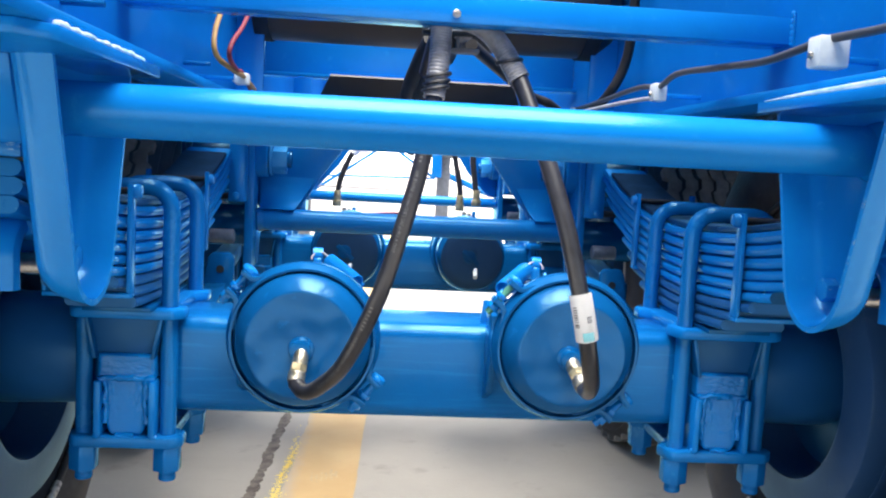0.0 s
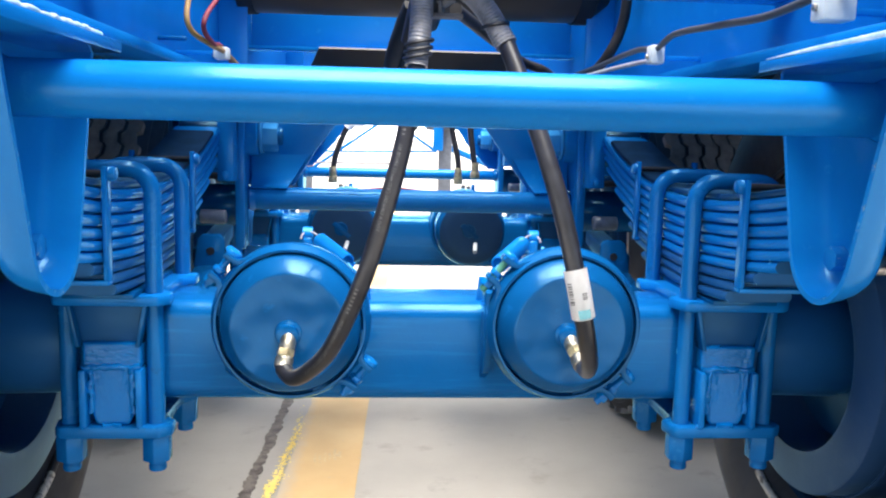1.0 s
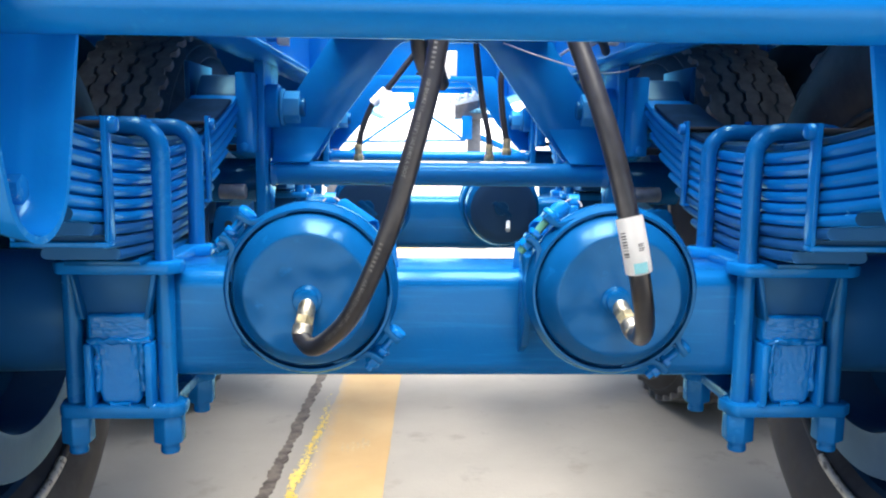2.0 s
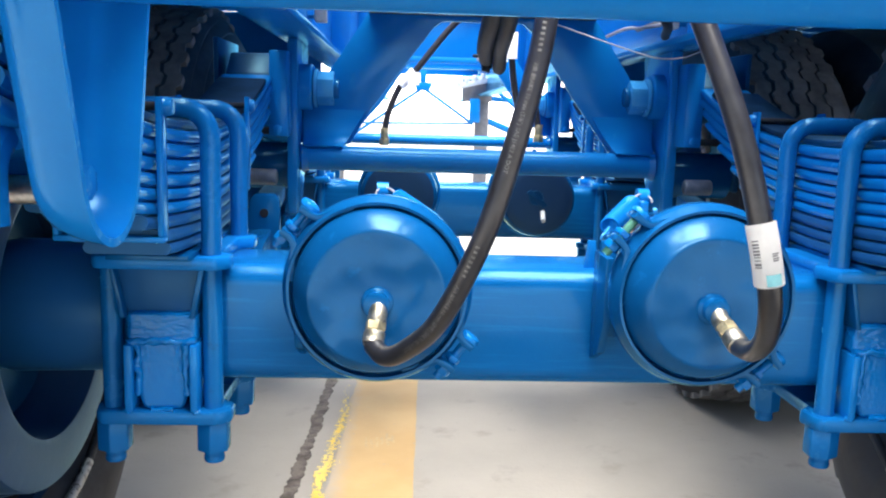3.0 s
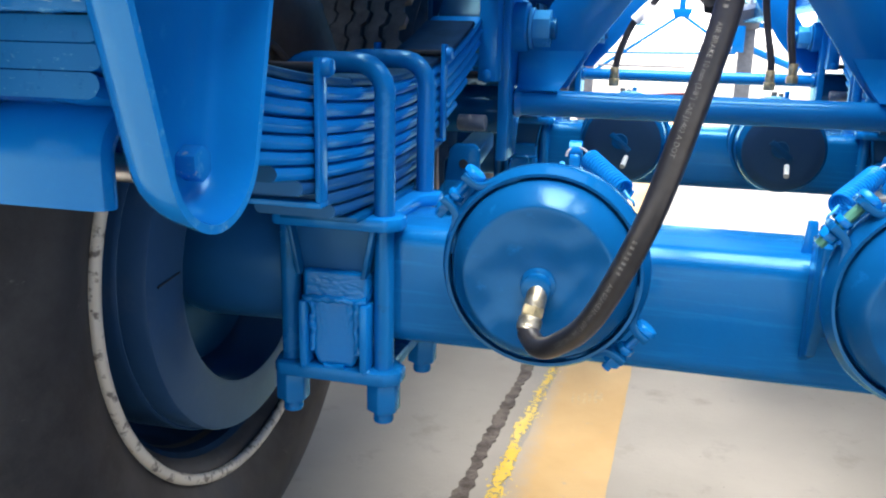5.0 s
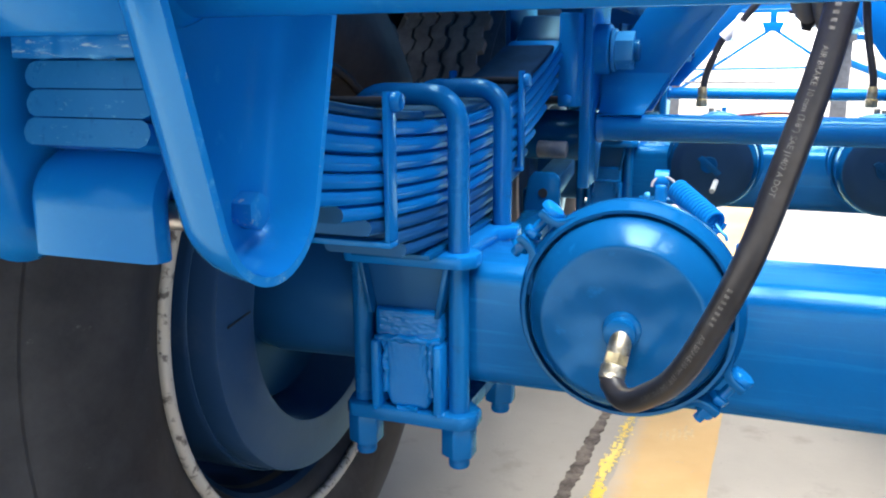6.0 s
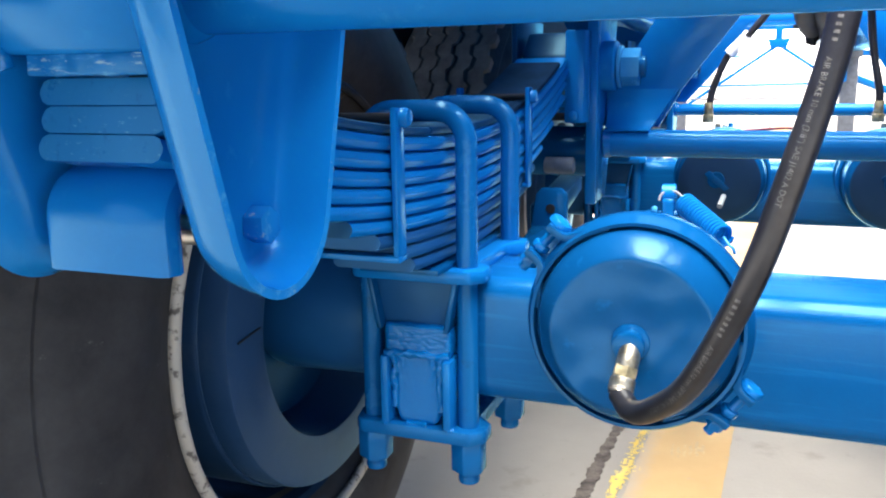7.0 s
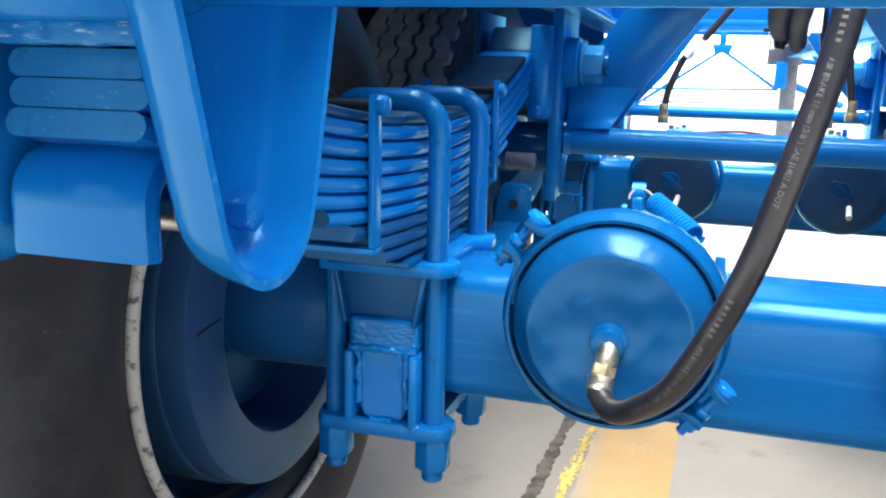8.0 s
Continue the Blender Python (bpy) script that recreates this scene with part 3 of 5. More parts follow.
def hanger(s):
    t = thing("spring_hanger", "blue pressed steel spring hanger with rounded lower end", "spring hanger", "rear spring hangers")
    for name, x_plate, x_lip in (("inner_plate", 0.388, 0.352), ("outer_plate", 0.521, 0.548)):
        plate = part(name, dished_plate(HANGER_EDGE, s * x_plate, s * x_lip, 0.006), BLUE, t)
        plate.data.materials.append(BLUE_RIM)
        n = len(HANGER_EDGE) - 1
        for f in plate.data.polygons[n:2 * n]:
            f.material_index = 1
    part("saddle", slab([(0.684, 0.9295), (0.693, 0.900), (0.706, 0.870), (0.716, 0.8535), (0.85, 0.8535), (0.862, 0.9295)], "x", s * 0.3945, s * 0.511, 0.004), BLUE, t)
    part("wear_pad", lumpy(box(s * 0.399, s * 0.4905, 0.719, 0.85, 0.8415, 0.8550, 0.002), 0.0011, 330, 19, 0.0, (0.3, 1, 1)), BLUE_SMEAR, t, angle=60)
    part("weld_bead", bead((s * 0.509, 0.692, 0.925), (s * 0.503, 0.716, 0.846), 0.0050, 4.0, 22), BLUE_WELD, t, angle=70)
    bolt = part("bolt", rod((s * 0.390, 0.786, 0.740), (s * 0.535, 0.786, 0.740), 0.0100, 20), STEEL, t, "bare steel bolt")
    part("bolt_head", hexagon((s * 0.388, 0.7905, 0.7455), (s * 0.3735, 0.7905, 0.7455), 0.0126, 0.0008), BLUE_RIM, bolt, "scuffed blue hexagon head")
    part("nut", hexagon((s * 0.5185, 0.786, 0.740), (s * 0.535, 0.786, 0.740), 0.0165), BLUE, bolt, "blue painted nut")
    pts = [(0.742, 0.7205), (0.742, 0.738), (0.742, 0.748)] + [(0.767 + 0.025 * math.cos(a), 0.751 + 0.025 * math.sin(a)) for a in np.linspace(math.pi, math.pi / 2, 9)] + [(0.785, 0.776), (0.805, 0.776)]
    part("guard", strip(pts, 0.098, 0.019, min(s * 0.409, s * 0.507)), BLUE, t, "bent guard plate round the retaining bolt")
    # Black disc paints in the dark of a hole; nothing is drilled.
    part("hole_plug", rod((s * 0.3890, 0.739, 0.886), (s * 0.3872, 0.739, 0.886), 0.0075, 16), BLACK, t, "black disc for the dark of a drilled hole")
    return t


for s in (-1, 1):
    hanger(s)


# ---- leaf springs ----
LEAF_T, LEAF_P, LEAF_W, SPRING_X = 0.0144, 0.0150, 0.094, 0.451
HALF = [0.554, 0.557, 0.560, 0.53, 0.49, 0.328, 0.272, 0.232, 0.190]
FORE = [0.50, 0.50, 0.49, 0.47, 0.395, 0.325, 0.280, 0.24, 0.19]
RISE = 0.37


def leaf_spring(s, y0):
    t = thing("leaf_spring", "blue painted multi-leaf spring with worn grey edges over the axle", "leaf spring", "leaf springs over the axles")
    x0 = s * SPRING_X - LEAF_W / 2
    for i, h in enumerate(HALF):
        th = 0.0162 if i < 3 else LEAF_T - 0.0002
        zc = 0.772 - 0.0168 * i - th / 2 if i < 3 else 0.772 - 0.0504 - LEAF_P * (i - 3) - th / 2
        k = 0.222 - 0.002 * i if i < 3 else 0.218 + 0.006 * (i - 3)
        n = 22
        jx = random.Random(i * 7 + int(s)).uniform(-0.0015, 0.0015)
        pts = [(y0 + u, zc + (k if u < 0 else RISE) * u * u) for u in np.linspace(-h, FORE[i], n)]
        # Lowest leaves: dirt and the shade beneath both go into this darker blue.
        leaf = part("leaf", strip(pts, LEAF_W, th, x0 + jx, None, 1.0), BLUE_LEAF if i < 6 else BLUE_DUSTY_SHADE, t)
        if i < 3 or i == 5:
            # scuffed or darker cut face at each end
            leaf.data.materials.append(BLUE_SCUFF if i < 3 else NAVY)
            for f in (leaf.data.polygons[-1], leaf.data.polygons[-2]):
                f.material_index = 1
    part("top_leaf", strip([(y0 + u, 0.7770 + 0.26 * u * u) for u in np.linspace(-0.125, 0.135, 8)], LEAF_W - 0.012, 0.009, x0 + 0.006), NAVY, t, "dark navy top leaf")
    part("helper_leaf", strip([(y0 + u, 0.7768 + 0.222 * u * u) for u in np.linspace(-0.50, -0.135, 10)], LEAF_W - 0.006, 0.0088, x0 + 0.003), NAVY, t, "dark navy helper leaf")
    # Front half in a darker navy than the rear half.
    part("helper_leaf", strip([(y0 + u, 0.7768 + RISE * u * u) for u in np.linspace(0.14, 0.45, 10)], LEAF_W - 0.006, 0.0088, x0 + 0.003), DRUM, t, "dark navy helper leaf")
    for d, low, k, up in ((-0.240, 7.4, 0.222, 0.025), (0.222, 6.9, RISE, 0.029)):
        y = y0 + d
        zt = 0.772 + k * d * d
        zb = zt - LEAF_P * low - 0.004
        c = part("rebound_clip", box(s * SPRING_X - s * (LEAF_W / 2 + 0.002), s * SPRING_X - s * (LEAF_W / 2 + 0.008), y - 0.010, y + 0.010, zb, zt + up, 0.0015), BLUE, t)
        part("rebound_clip", box(s * SPRING_X + s * (LEAF_W / 2 + 0.002), s * SPRING_X + s * (LEAF_W / 2 + 0.008), y - 0.010, y + 0.010, zb, zt + up, 0.0015), BLUE, t)
        part("clip_foot", box(s * SPRING_X - (LEAF_W / 2 + 0.008), s * SPRING_X + (LEAF_W / 2 + 0.008), y - 0.010, y + 0.010, zb - 0.006, zb, 0.001), BLUE, t)
        xi = s * SPRING_X - s * (LEAF_W / 2 + 0.008)
        part("clip_bolt", lathe([(0, 0), (0, 0.0095), (0.005, 0.0095), (0.0085, 0.0075), (0.0095, 0)], (xi, y + 0.003, zt + 0.0155), (-s, 0, 0), 20), BLUE, c)
        part("clip_pin", rod((xi, y + 0.003, zt + 0.0155), (xi + s * (LEAF_W + 0.02), y + 0.003, zt + 0.0155), 0.0045, 12), DARK, c)
    return t


for s in (-1, 1):
    for y in (AXLE_Y, AXLE_Y + PITCH):
        leaf_spring(s, y)


# ---- axles and their clamps ----
def axle(y0, label):
    t = thing("axle", label, "axle", "trailer axles")
    pts = [(y0 - 0.075, 0.462), (y0 + 0.075, 0.462), (y0 + 0.075, 0.610), (y0 - 0.075, 0.610)]
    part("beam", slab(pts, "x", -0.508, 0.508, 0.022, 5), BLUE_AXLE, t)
    for s in (-1, 1):
        part("end_collar", lathe([(-0.004, 0.0), (-0.004, 0.070), (0.004, 0.079), (0.030, 0.084), (0.150, 0.087), (0.172, 0.083), (0.176, 0.06), (0.20, 0.058), (0.20, 0)], (s * 0.50, y0, AXLE_Z + 0.003), (s, 0, 0), 48), BLUE_DUSTY_SHADE, t, "round dark blue collar towards the wheel")
    return t


axle(AXLE_Y, "blue painted square steel axle beam with rounded edges")
axle(AXLE_Y + PITCH, "blue painted square steel axle beam ahead of the other")


def spring_clamp(s, y0):
    t = thing("spring_clamp", "blue axle clamp of U-bolts, seat and plates round the axle", "axle clamp", "clamps that hold springs to axles")
    X, BX, BY, R = (-0.447, 0.0608, 0.085, 0.0122) if s < 0 else (0.4545, 0.0632, 0.085, 0.0122)
    P = s * (0.4435 if s < 0 else 0.4530)
    out = [(X - 0.078, y0 - 0.10), (X - 0.070, y0 - 0.109), (X + 0.070, y0 - 0.109), (X + 0.085, y0 - 0.095), (X + 0.085, y0 - 0.07), (X + 0.066, y0 - 0.052), (X + 0.066, y0 + 0.052), (X + 0.085, y0 + 0.07), (X + 0.085, y0 + 0.095), (X + 0.070, y0 + 0.109), (X - 0.070, y0 + 0.109), (X - 0.085, y0 + 0.095), (X - 0.085, y0 + 0.07), (X - 0.066, y0 + 0.052), (X - 0.066, y0 - 0.052), (X - 0.085, y0 - 0.07)]
    out = [(X + (x - X) * BX / 0.0608, y) for x, y in out]
    part("top_seat", slab(out, "z", 0.6085, 0.6255, 0.004), BLUE, t)
    part("bottom_plate", slab(out, "z", 0.4160, 0.4340, 0.004), BLUE_GRIMY, t)
    part("spring_pad", box(X - 0.047, X + 0.047, y0 - 0.14, y0 + 0.14, 0.6257, 0.6322, 0.001), BLUE_DEEP, t)
    for d in (-1, 1):
        y = y0 + d * BY
        zt = 0.800
        pts = [(X - BX, y, 0.372), (X - BX, y, zt - 0.040)] + [(X - BX + 0.034 * (1 - math.cos(a)), y, zt - 0.034 + 0.034 * math.sin(a)) for a in np.linspace(0.1, math.pi / 2, 7)] + [(X + BX - 0.034 * (1 - math.cos(a)), y, zt - 0.034 + 0.034 * math.sin(a)) for a in np.linspace(math.pi / 2, 0.1, 7)] + [(X + BX, y, zt - 0.040), (X + BX, y, 0.372)]
        u = part("u_bolt", tube(pts, R, 18, smooth=False), BLUE_GRIMY, t)
        for e in (-1, 1):
            part("nut", hexagon((X + e * BX, y, 0.3785), (X + e * BX, y, 0.4160), 0.0216, 0.002), BLUE_GRIMY, u)
            part("stud_end", rod((X + e * BX, y, 0.3625), (X + e * BX, y, 0.3725), 0.0128, 18, 0.003), BLUE_GRIMY, u)
        # seat casting and welded block on the face of the axle
        f = y0 + d * 0.075
        part("seat_web", slab([(X - 0.052, 0.6105), (X - 0.040, 0.548), (X + 0.040, 0.548), (X + 0.052, 0.6105)], "y", f, f + d * 0.018, 0.003), BLUE_DUSTY_SHADE, t)
        for e in (-1, 1):
            part("seat_rib", slab([(X + e * 0.056, 0.611), (X + e * 0.050, 0.611), (X + e * 0.038, 0.550), (X + e * 0.044, 0.550)], "y", f, f + d * 0.032, 0.001), BLUE_DEEP, t)
        part("weld_block", lumpy(box(P - 0.041, P + 0.041, f, f + d * 0.026, 0.518, 0.5560, 0.004), 0.0010, 400, 25, s * 3 + d), BLUE_WELD, t, angle=70)
        pad = box(P - 0.0290, P + 0.0290, f - d * 0.005, f + d * 0.027, 0.4342, 0.520, 0.005)
        bmesh.ops.subdivide_edges(pad, edges=[e for e in pad.edges if e.calc_length() > 0.012], cuts=27, use_grid_fill=True)
        pad.normal_update()
        for v in pad.verts:
            # runs of thick paint hang from the weld at the sides, the middle is smooth
            q = Vector((v.co.x * 330, v.co.y * 200, v.co.z * 105)) + Vector((s * 5 + d, 0, 0))
            side, up = min(1.0, abs(v.co.x - P) / 0.027), min(1.0, max(0.0, (v.co.z - 0.455) / 0.06))
            v.co += v.normal * (0.0001 + 0.0030 * side ** 2.5 * up) * (0.35 + noise.noise(q) + 0.5 * noise.noise(q * 2.1))
            low = max(0.0, (0.456 - v.co.z) / 0.022)
            v.co.x = P + (v.co.x - P) * (1.0 - 0.26 * low * low)
        part("pad_block", pad, BLUE_WELD, t, angle=70)
        part("weld_bead", bead((P - 0.040, f + d * 0.026, 0.5200), (P + 0.040, f + d * 0.026, 0.5210), 0.0046, 3 + d, 26), BLUE_WELD, t, angle=70)
        part("weld_bead", bead((P - 0.014, f + d * 0.028, 0.4350), (P + 0.012, f + d * 0.028, 0.4350), 0.0042, 9 + d, 14), BLUE_WELD, t, angle=70)
        for e in (-1, 1):
            part("weld_bead", bead((P + e * 0.0290, f + d * 0.0255, 0.452), (P + e * 0.0285, f + d * 0.0265, 0.518), 0.0042, 7 * e + d, 22), BLUE_WELD, t, angle=70)
            part("weld_bead", bead((P + e * 0.0375, f + d * 0.034, 0.4345), (P + e * 0.0445, f + d * 0.030, 0.4348), 0.0034, 5 * e + d, 6), BLUE_WELD, t, angle=70)
            part("pad_rib", box(P + e * 0.034, P + e * 0.044, f - d * 0.02, f + d * 0.036, 0.4335, 0.5175, 0.0025), BLUE, t)
    return t


for s in (-1, 1):
    c = spring_clamp(s, AXLE_Y)
    copy_thing(c, Matrix.Translation((0, PITCH, 0)))


# ---- wheels ----
def wheel(s, y0, tread):
    t = thing("wheel", "truck wheel with black tyre and blue painted rim", "wheel", "wheels of the trailer")
    side = Vector((s, 0, 0))
    c = (s * 0.60, y0, AXLE_Z)
    prof = [(0.12, 0.262), (0.075, 0.268), (0.048, 0.280), (0.034, 0.295), (0.026, 0.312), (0.016, 0.332), (0.008, 0.355), (0.006, 0.375), (0.009, 0.395), (0.013, 0.414), (0.024, 0.446), (0.0350, 0.4650), (0.0370, 0.4660), (0.0375, 0.4680), (0.0372, 0.4695), (0.045, 0.481), (0.057, 0.4965), (0.0590, 0.4975), (0.0598, 0.4995), (0.0597, 0.501), (0.064, 0.506), (0.076, 0.518), (0.088, 0.526), (0.10, 0.531), (0.17, 0.534), (0.24, 0.531), (0.278, 0.524), (0.30, 0.510), (0.322, 0.49), (0.344, 0.45), (0.35, 0.41), (0.345, 0.365), (0.33, 0.318)]
    part("tyre", lathe(prof, c, side, 96), TYRE, t)
    # One pale ring: its shaded part is coloured dark, its lit arc pale.
    part("bead_ring", lathe([(0.026 + 0.0068 * math.cos(a), 0.3015 + 0.0068 * math.sin(a)) for a in np.linspace(0, math.tau, 11)], c, side, 96), TYRE, t, "bead ring, dark where it lies in shade")
    part("pale_ring", tube([(s * 0.6255, y0 + 0.302 * math.cos(a), AXLE_Z + 0.302 * math.sin(a)) for a in np.radians(np.linspace(120, 296, 60))], 0.0074, 12, smooth=False), RING_WHITE, t, "pale chipped arc of the bead ring, only where it is lit")
    # Rim is blue; the shade in its well is put into the colour.
    part("rim", lathe([(0.060, 0.285), (0.052, 0.284), (0.050, 0.279), (0.056, 0.272), (0.11, 0.262), (0.30, 0.260)], c, side, 96), DRUM, t, "rim well with shade put into its dark colour")
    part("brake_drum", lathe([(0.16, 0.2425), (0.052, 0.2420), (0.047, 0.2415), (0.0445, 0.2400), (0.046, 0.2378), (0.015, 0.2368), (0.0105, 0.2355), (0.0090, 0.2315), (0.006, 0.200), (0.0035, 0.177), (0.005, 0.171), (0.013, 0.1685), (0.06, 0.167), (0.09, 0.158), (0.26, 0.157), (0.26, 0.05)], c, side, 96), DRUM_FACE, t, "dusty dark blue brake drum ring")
    # Navy holds the shade inside the drum as well as the shoes' colour.
    part("brake_shoe", lathe([(0.075, 0.05), (0.075, 0.150), (0.084, 0.155), (0.12, 0.155), (0.12, 0.05)], c, side, 64), NAVY, t, "brake shoes darkened for the shade inside the drum")
    if tread:
        bm = bmesh.new()
        n = 46
        for row, (w0, w1) in enumerate(((0.076, 0.112), (0.121, 0.155), (0.164, 0.196), (0.205, 0.239), (0.248, 0.284))):
            # each rib zigzags round the tyre in steps
            sign = 1
            rings = []
            for k in range(n):
                for f, off in ((0.0, -0.007), (0.36, -0.004), (0.50, 0.007), (0.86, 0.004)):
                    a = (k + f) / n * math.tau
                    crown = 0.541 - 0.010 * abs((w0 + w1) / 2 - 0.18) / 0.1
                    rings.append([bm.verts.new((s * (0.60 + w + sign * off), y0 + r * math.cos(a), AXLE_Z + r * math.sin(a))) for w, r in ((w0, 0.515), (w0, crown), (w1, crown), (w1, 0.515))])
            for p, q in zip(rings, rings[1:] + rings[:1]):
                for i in range(3):
                    bm.faces.new((p[i], p[i + 1], q[i + 1], q[i]))
        tr = part("tread", bm, TREAD, t, "zigzag tread blocks dusted grey")
        tr["kind"] = "stuff"
    return t


for s in (-1, 1):
    wheel(s, AXLE_Y, True)
    wheel(s, AXLE_Y + PITCH, True)
    for y in (AXLE_Y, AXLE_Y + PITCH):
        o = thing("outer_wheel", "black truck tyre outside of the inner twin wheel", "wheel", "outer twin wheels")
        part("tyre", lathe([(0.0, 0.29), (-0.006, 0.41), (0.018, 0.49), (0.06, 0.530), (0.17, 0.541), (0.28, 0.530), (0.33, 0.49), (0.35, 0.41), (0.34, 0.29)], (s * 0.97, y, AXLE_Z), (s, 0, 0), 64), TYRE, o)


# ---- brake chambers on the rear axle ----
CH_Z = 0.607


def brake_chamber(x):
    t = thing("brake_chamber", "round blue painted brake chamber with clamp band on the axle", "brake chamber", "brake chambers on the axle")
    d = (0, 1, 0)
    dome = lathe([(1.0585, 0.0066 * k) for k in range(11)] + [(1.0585, 0.0690), (1.0586, 0.0712), (1.0590, 0.0724), (1.0600, 0.0737), (1.0625, 0.0762), (1.068, 0.0812), (1.076, 0.0868), (1.085, 0.0910), (1.093, 0.0931), (1.097, 0.0938), (1.100, 0.0985), (1.105, 0.0985), (1.105, 0.0)], (x, 0, CH_Z), d, 72)
    for v in dome.verts:
        # shallow dents in the pressed face
        if v.co.y < 1.068:
            q = v.co + Vector((x * 0.5, 0, 0))
            v.co.y += 0.0032 * noise.noise(q * 17) + 0.0014 * noise.noise(q * 40)
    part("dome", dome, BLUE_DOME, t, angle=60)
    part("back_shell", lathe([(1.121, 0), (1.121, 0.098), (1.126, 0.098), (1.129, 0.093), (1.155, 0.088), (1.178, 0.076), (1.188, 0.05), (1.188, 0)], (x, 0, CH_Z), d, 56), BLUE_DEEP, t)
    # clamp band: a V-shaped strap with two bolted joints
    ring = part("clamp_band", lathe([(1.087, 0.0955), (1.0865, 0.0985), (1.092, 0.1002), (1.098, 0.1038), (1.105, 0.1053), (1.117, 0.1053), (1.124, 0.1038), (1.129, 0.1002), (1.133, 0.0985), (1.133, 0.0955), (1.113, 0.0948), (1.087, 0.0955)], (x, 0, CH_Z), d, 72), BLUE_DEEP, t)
    for mid, e_head, mat in ((140.5, -1, BLUE_WELD if x < 0 else GREEN_ZINC), (321.5 if x < 0 else 312, 1, BLUE_WELD)):
        for e in (-1, 1):
            pts = [(x + r * math.cos(radians(mid + e * q)), CH_Z + r * math.sin(radians(mid + e * q))) for r, q in ((0.0955, 34), (0.0970, 26), (0.0985, 19), (0.1006, 14), (0.1036, 10.8), (0.1078, 9.2), (0.1130, 8.3), (0.1190, 7.8), (0.1240, 7.5))]
            part("clamp_lug", ribbon(pts, 1.093, 1.127, 0.0076), BLUE_DEEP, ring)
        a = radians(mid)
        tan = Vector((-math.sin(a), 0, math.cos(a)))
        p = Vector((x + 0.1155 * math.cos(a), 1.108, CH_Z + 0.1155 * math.sin(a)))
        bolt = part("clamp_bolt", rod(p - tan * e_head * 0.037, p + tan * e_head * 0.021, 0.0050, 14, 0.001), mat, ring)
        part("bolt_head", lathe([(0, 0), (0, 0.0118), (0.0035, 0.0118), (0.0058, 0.0102), (0.0072, 0.006), (0.0076, 0)], p + tan * e_head * 0.0205, tan * e_head, 24), BLUE, ring)
        part("nut", hexagon(p - tan * e_head * 0.0205, p - tan * e_head * 0.0295, 0.0095, 0.001), BLUE_WELD, ring)
        part("inner_nut", hexagon(p - tan * e_head * 0.0035, p - tan * e_head * 0.0105, 0.0092, 0.001), BLUE_WELD, ring)
    part("port_boss", lathe([(1.059, 0), (1.059, 0.0175), (1.0565, 0.0168), (1.0545, 0.0135), (1.048, 0.0128), (1.0465, 0.0142), (1.043, 0.0138), (1.0415, 0.0105), (1.0415, 0)], (x + (0.001 if x < 0 else -0.004), 0, CH_Z - 0.005), d, 28), BLUE_DEEP, t)
    part("mount_plate", box(x - 0.098, x + 0.072, 1.1885, 1.1985, 0.535, 0.655, 0.004), BLUE_DEEP, t)
    part("bracket_rib", slab([(1.150, 0.640), (1.150, 0.560), (1.172, 0.520), (1.213, 0.500), (1.213, 0.640)], "x", x - 0.100, x - 0.090, 0.002), BLUE_DEEP, t)
    part("bracket_rib", box(x + 0.064, x + 0.074, 1.1985, 1.213, 0.500, 0.640, 0.002), BLUE_DEEP, t)
    return t


for x in (-0.182, 0.183):
    brake_chamber(x)


def slack_adjuster(s):
    t = thing("slack_adjuster", "blue slack adjuster lever with coil return spring behind the chamber", "slack adjuster", "slack adjusters over the axle")
    x = s * 0.185
    part("lever", slab([(1.375, 0.698), (1.392, 0.692), (1.405, 0.63), (1.43, 0.55), (1.37, 0.54), (1.365, 0.63), (1.362, 0.686)], "x", x - 0.007, x + 0.007, 0.003), BLUE, t)
    part("eye", lathe([(-0.008, 0.005), (-0.008, 0.0125), (0.008, 0.0125), (0.008, 0.005), (-0.008, 0.005)], (x, 1.376, 0.692), (1, 0, 0), 24), BLUE, t)
    part("push_rod", rod((x, 1.18, 0.640), (x, 1.37, 0.655), 0.007, 14), STEEL, t)
    part("clevis", box(x - 0.016, x + 0.016, 1.345, 1.385, 0.640, 0.662, 0.004), STEEL, t)
    part("clevis_pin", rod((x - 0.026, 1.372, 0.668), (x + 0.020, 1.372, 0.668), 0.0045, 12, 0.001), BLUE_DEEP, t)
    part("pin_clip", lathe([(0, 0), (0, 0.005), (0.004, 0.005), (0.006, 0.003), (0.006, 0)], (x + s * 0.013, 1.360, 0.674), (s, -0.3, 0.2), 12), BLUE_PALE, t, "small rubbed pin end")
    a, c = Vector((x - s * 0.021, 1.352, 0.684)), Vector((x - s * 0.069, 1.280, 0.660))
    part("return_spring", coil(a, c, 0.0118, 0.0022, 15), BLUE, t)
    part("spring_hook", tube([a + Vector((0, 0.004, 0.003)), (x - s * 0.014, 1.360, 0.694), (x - s * 0.006, 1.366, 0.697), (x + s * 0.004, 1.366, 0.696), (x + s * 0.009, 1.362, 0.691), (x + s * 0.010, 1.360, 0.686)], 0.0016, 8, 4), PALE_WIRE, t)
    part("spring_tail", tube([c, c + Vector((-s * 0.006, -0.008, -0.006)), c + Vector((-s * 0.011, -0.013, -0.009)), c + Vector((-s * 0.013, -0.013, -0.015))], 0.0018, 8, 4), BLUE_PALE, t)
    part("anchor", slab([(x - s * 0.088, 0.606), (x - s * 0.106, 0.606), (x - s * 0.102, 0.646), (x - s * 0.092, 0.646)], "y", 1.250, 1.257, 0.001), BLUE, t)
    return t


for s in (-1, 1):
    slack_adjuster(s)


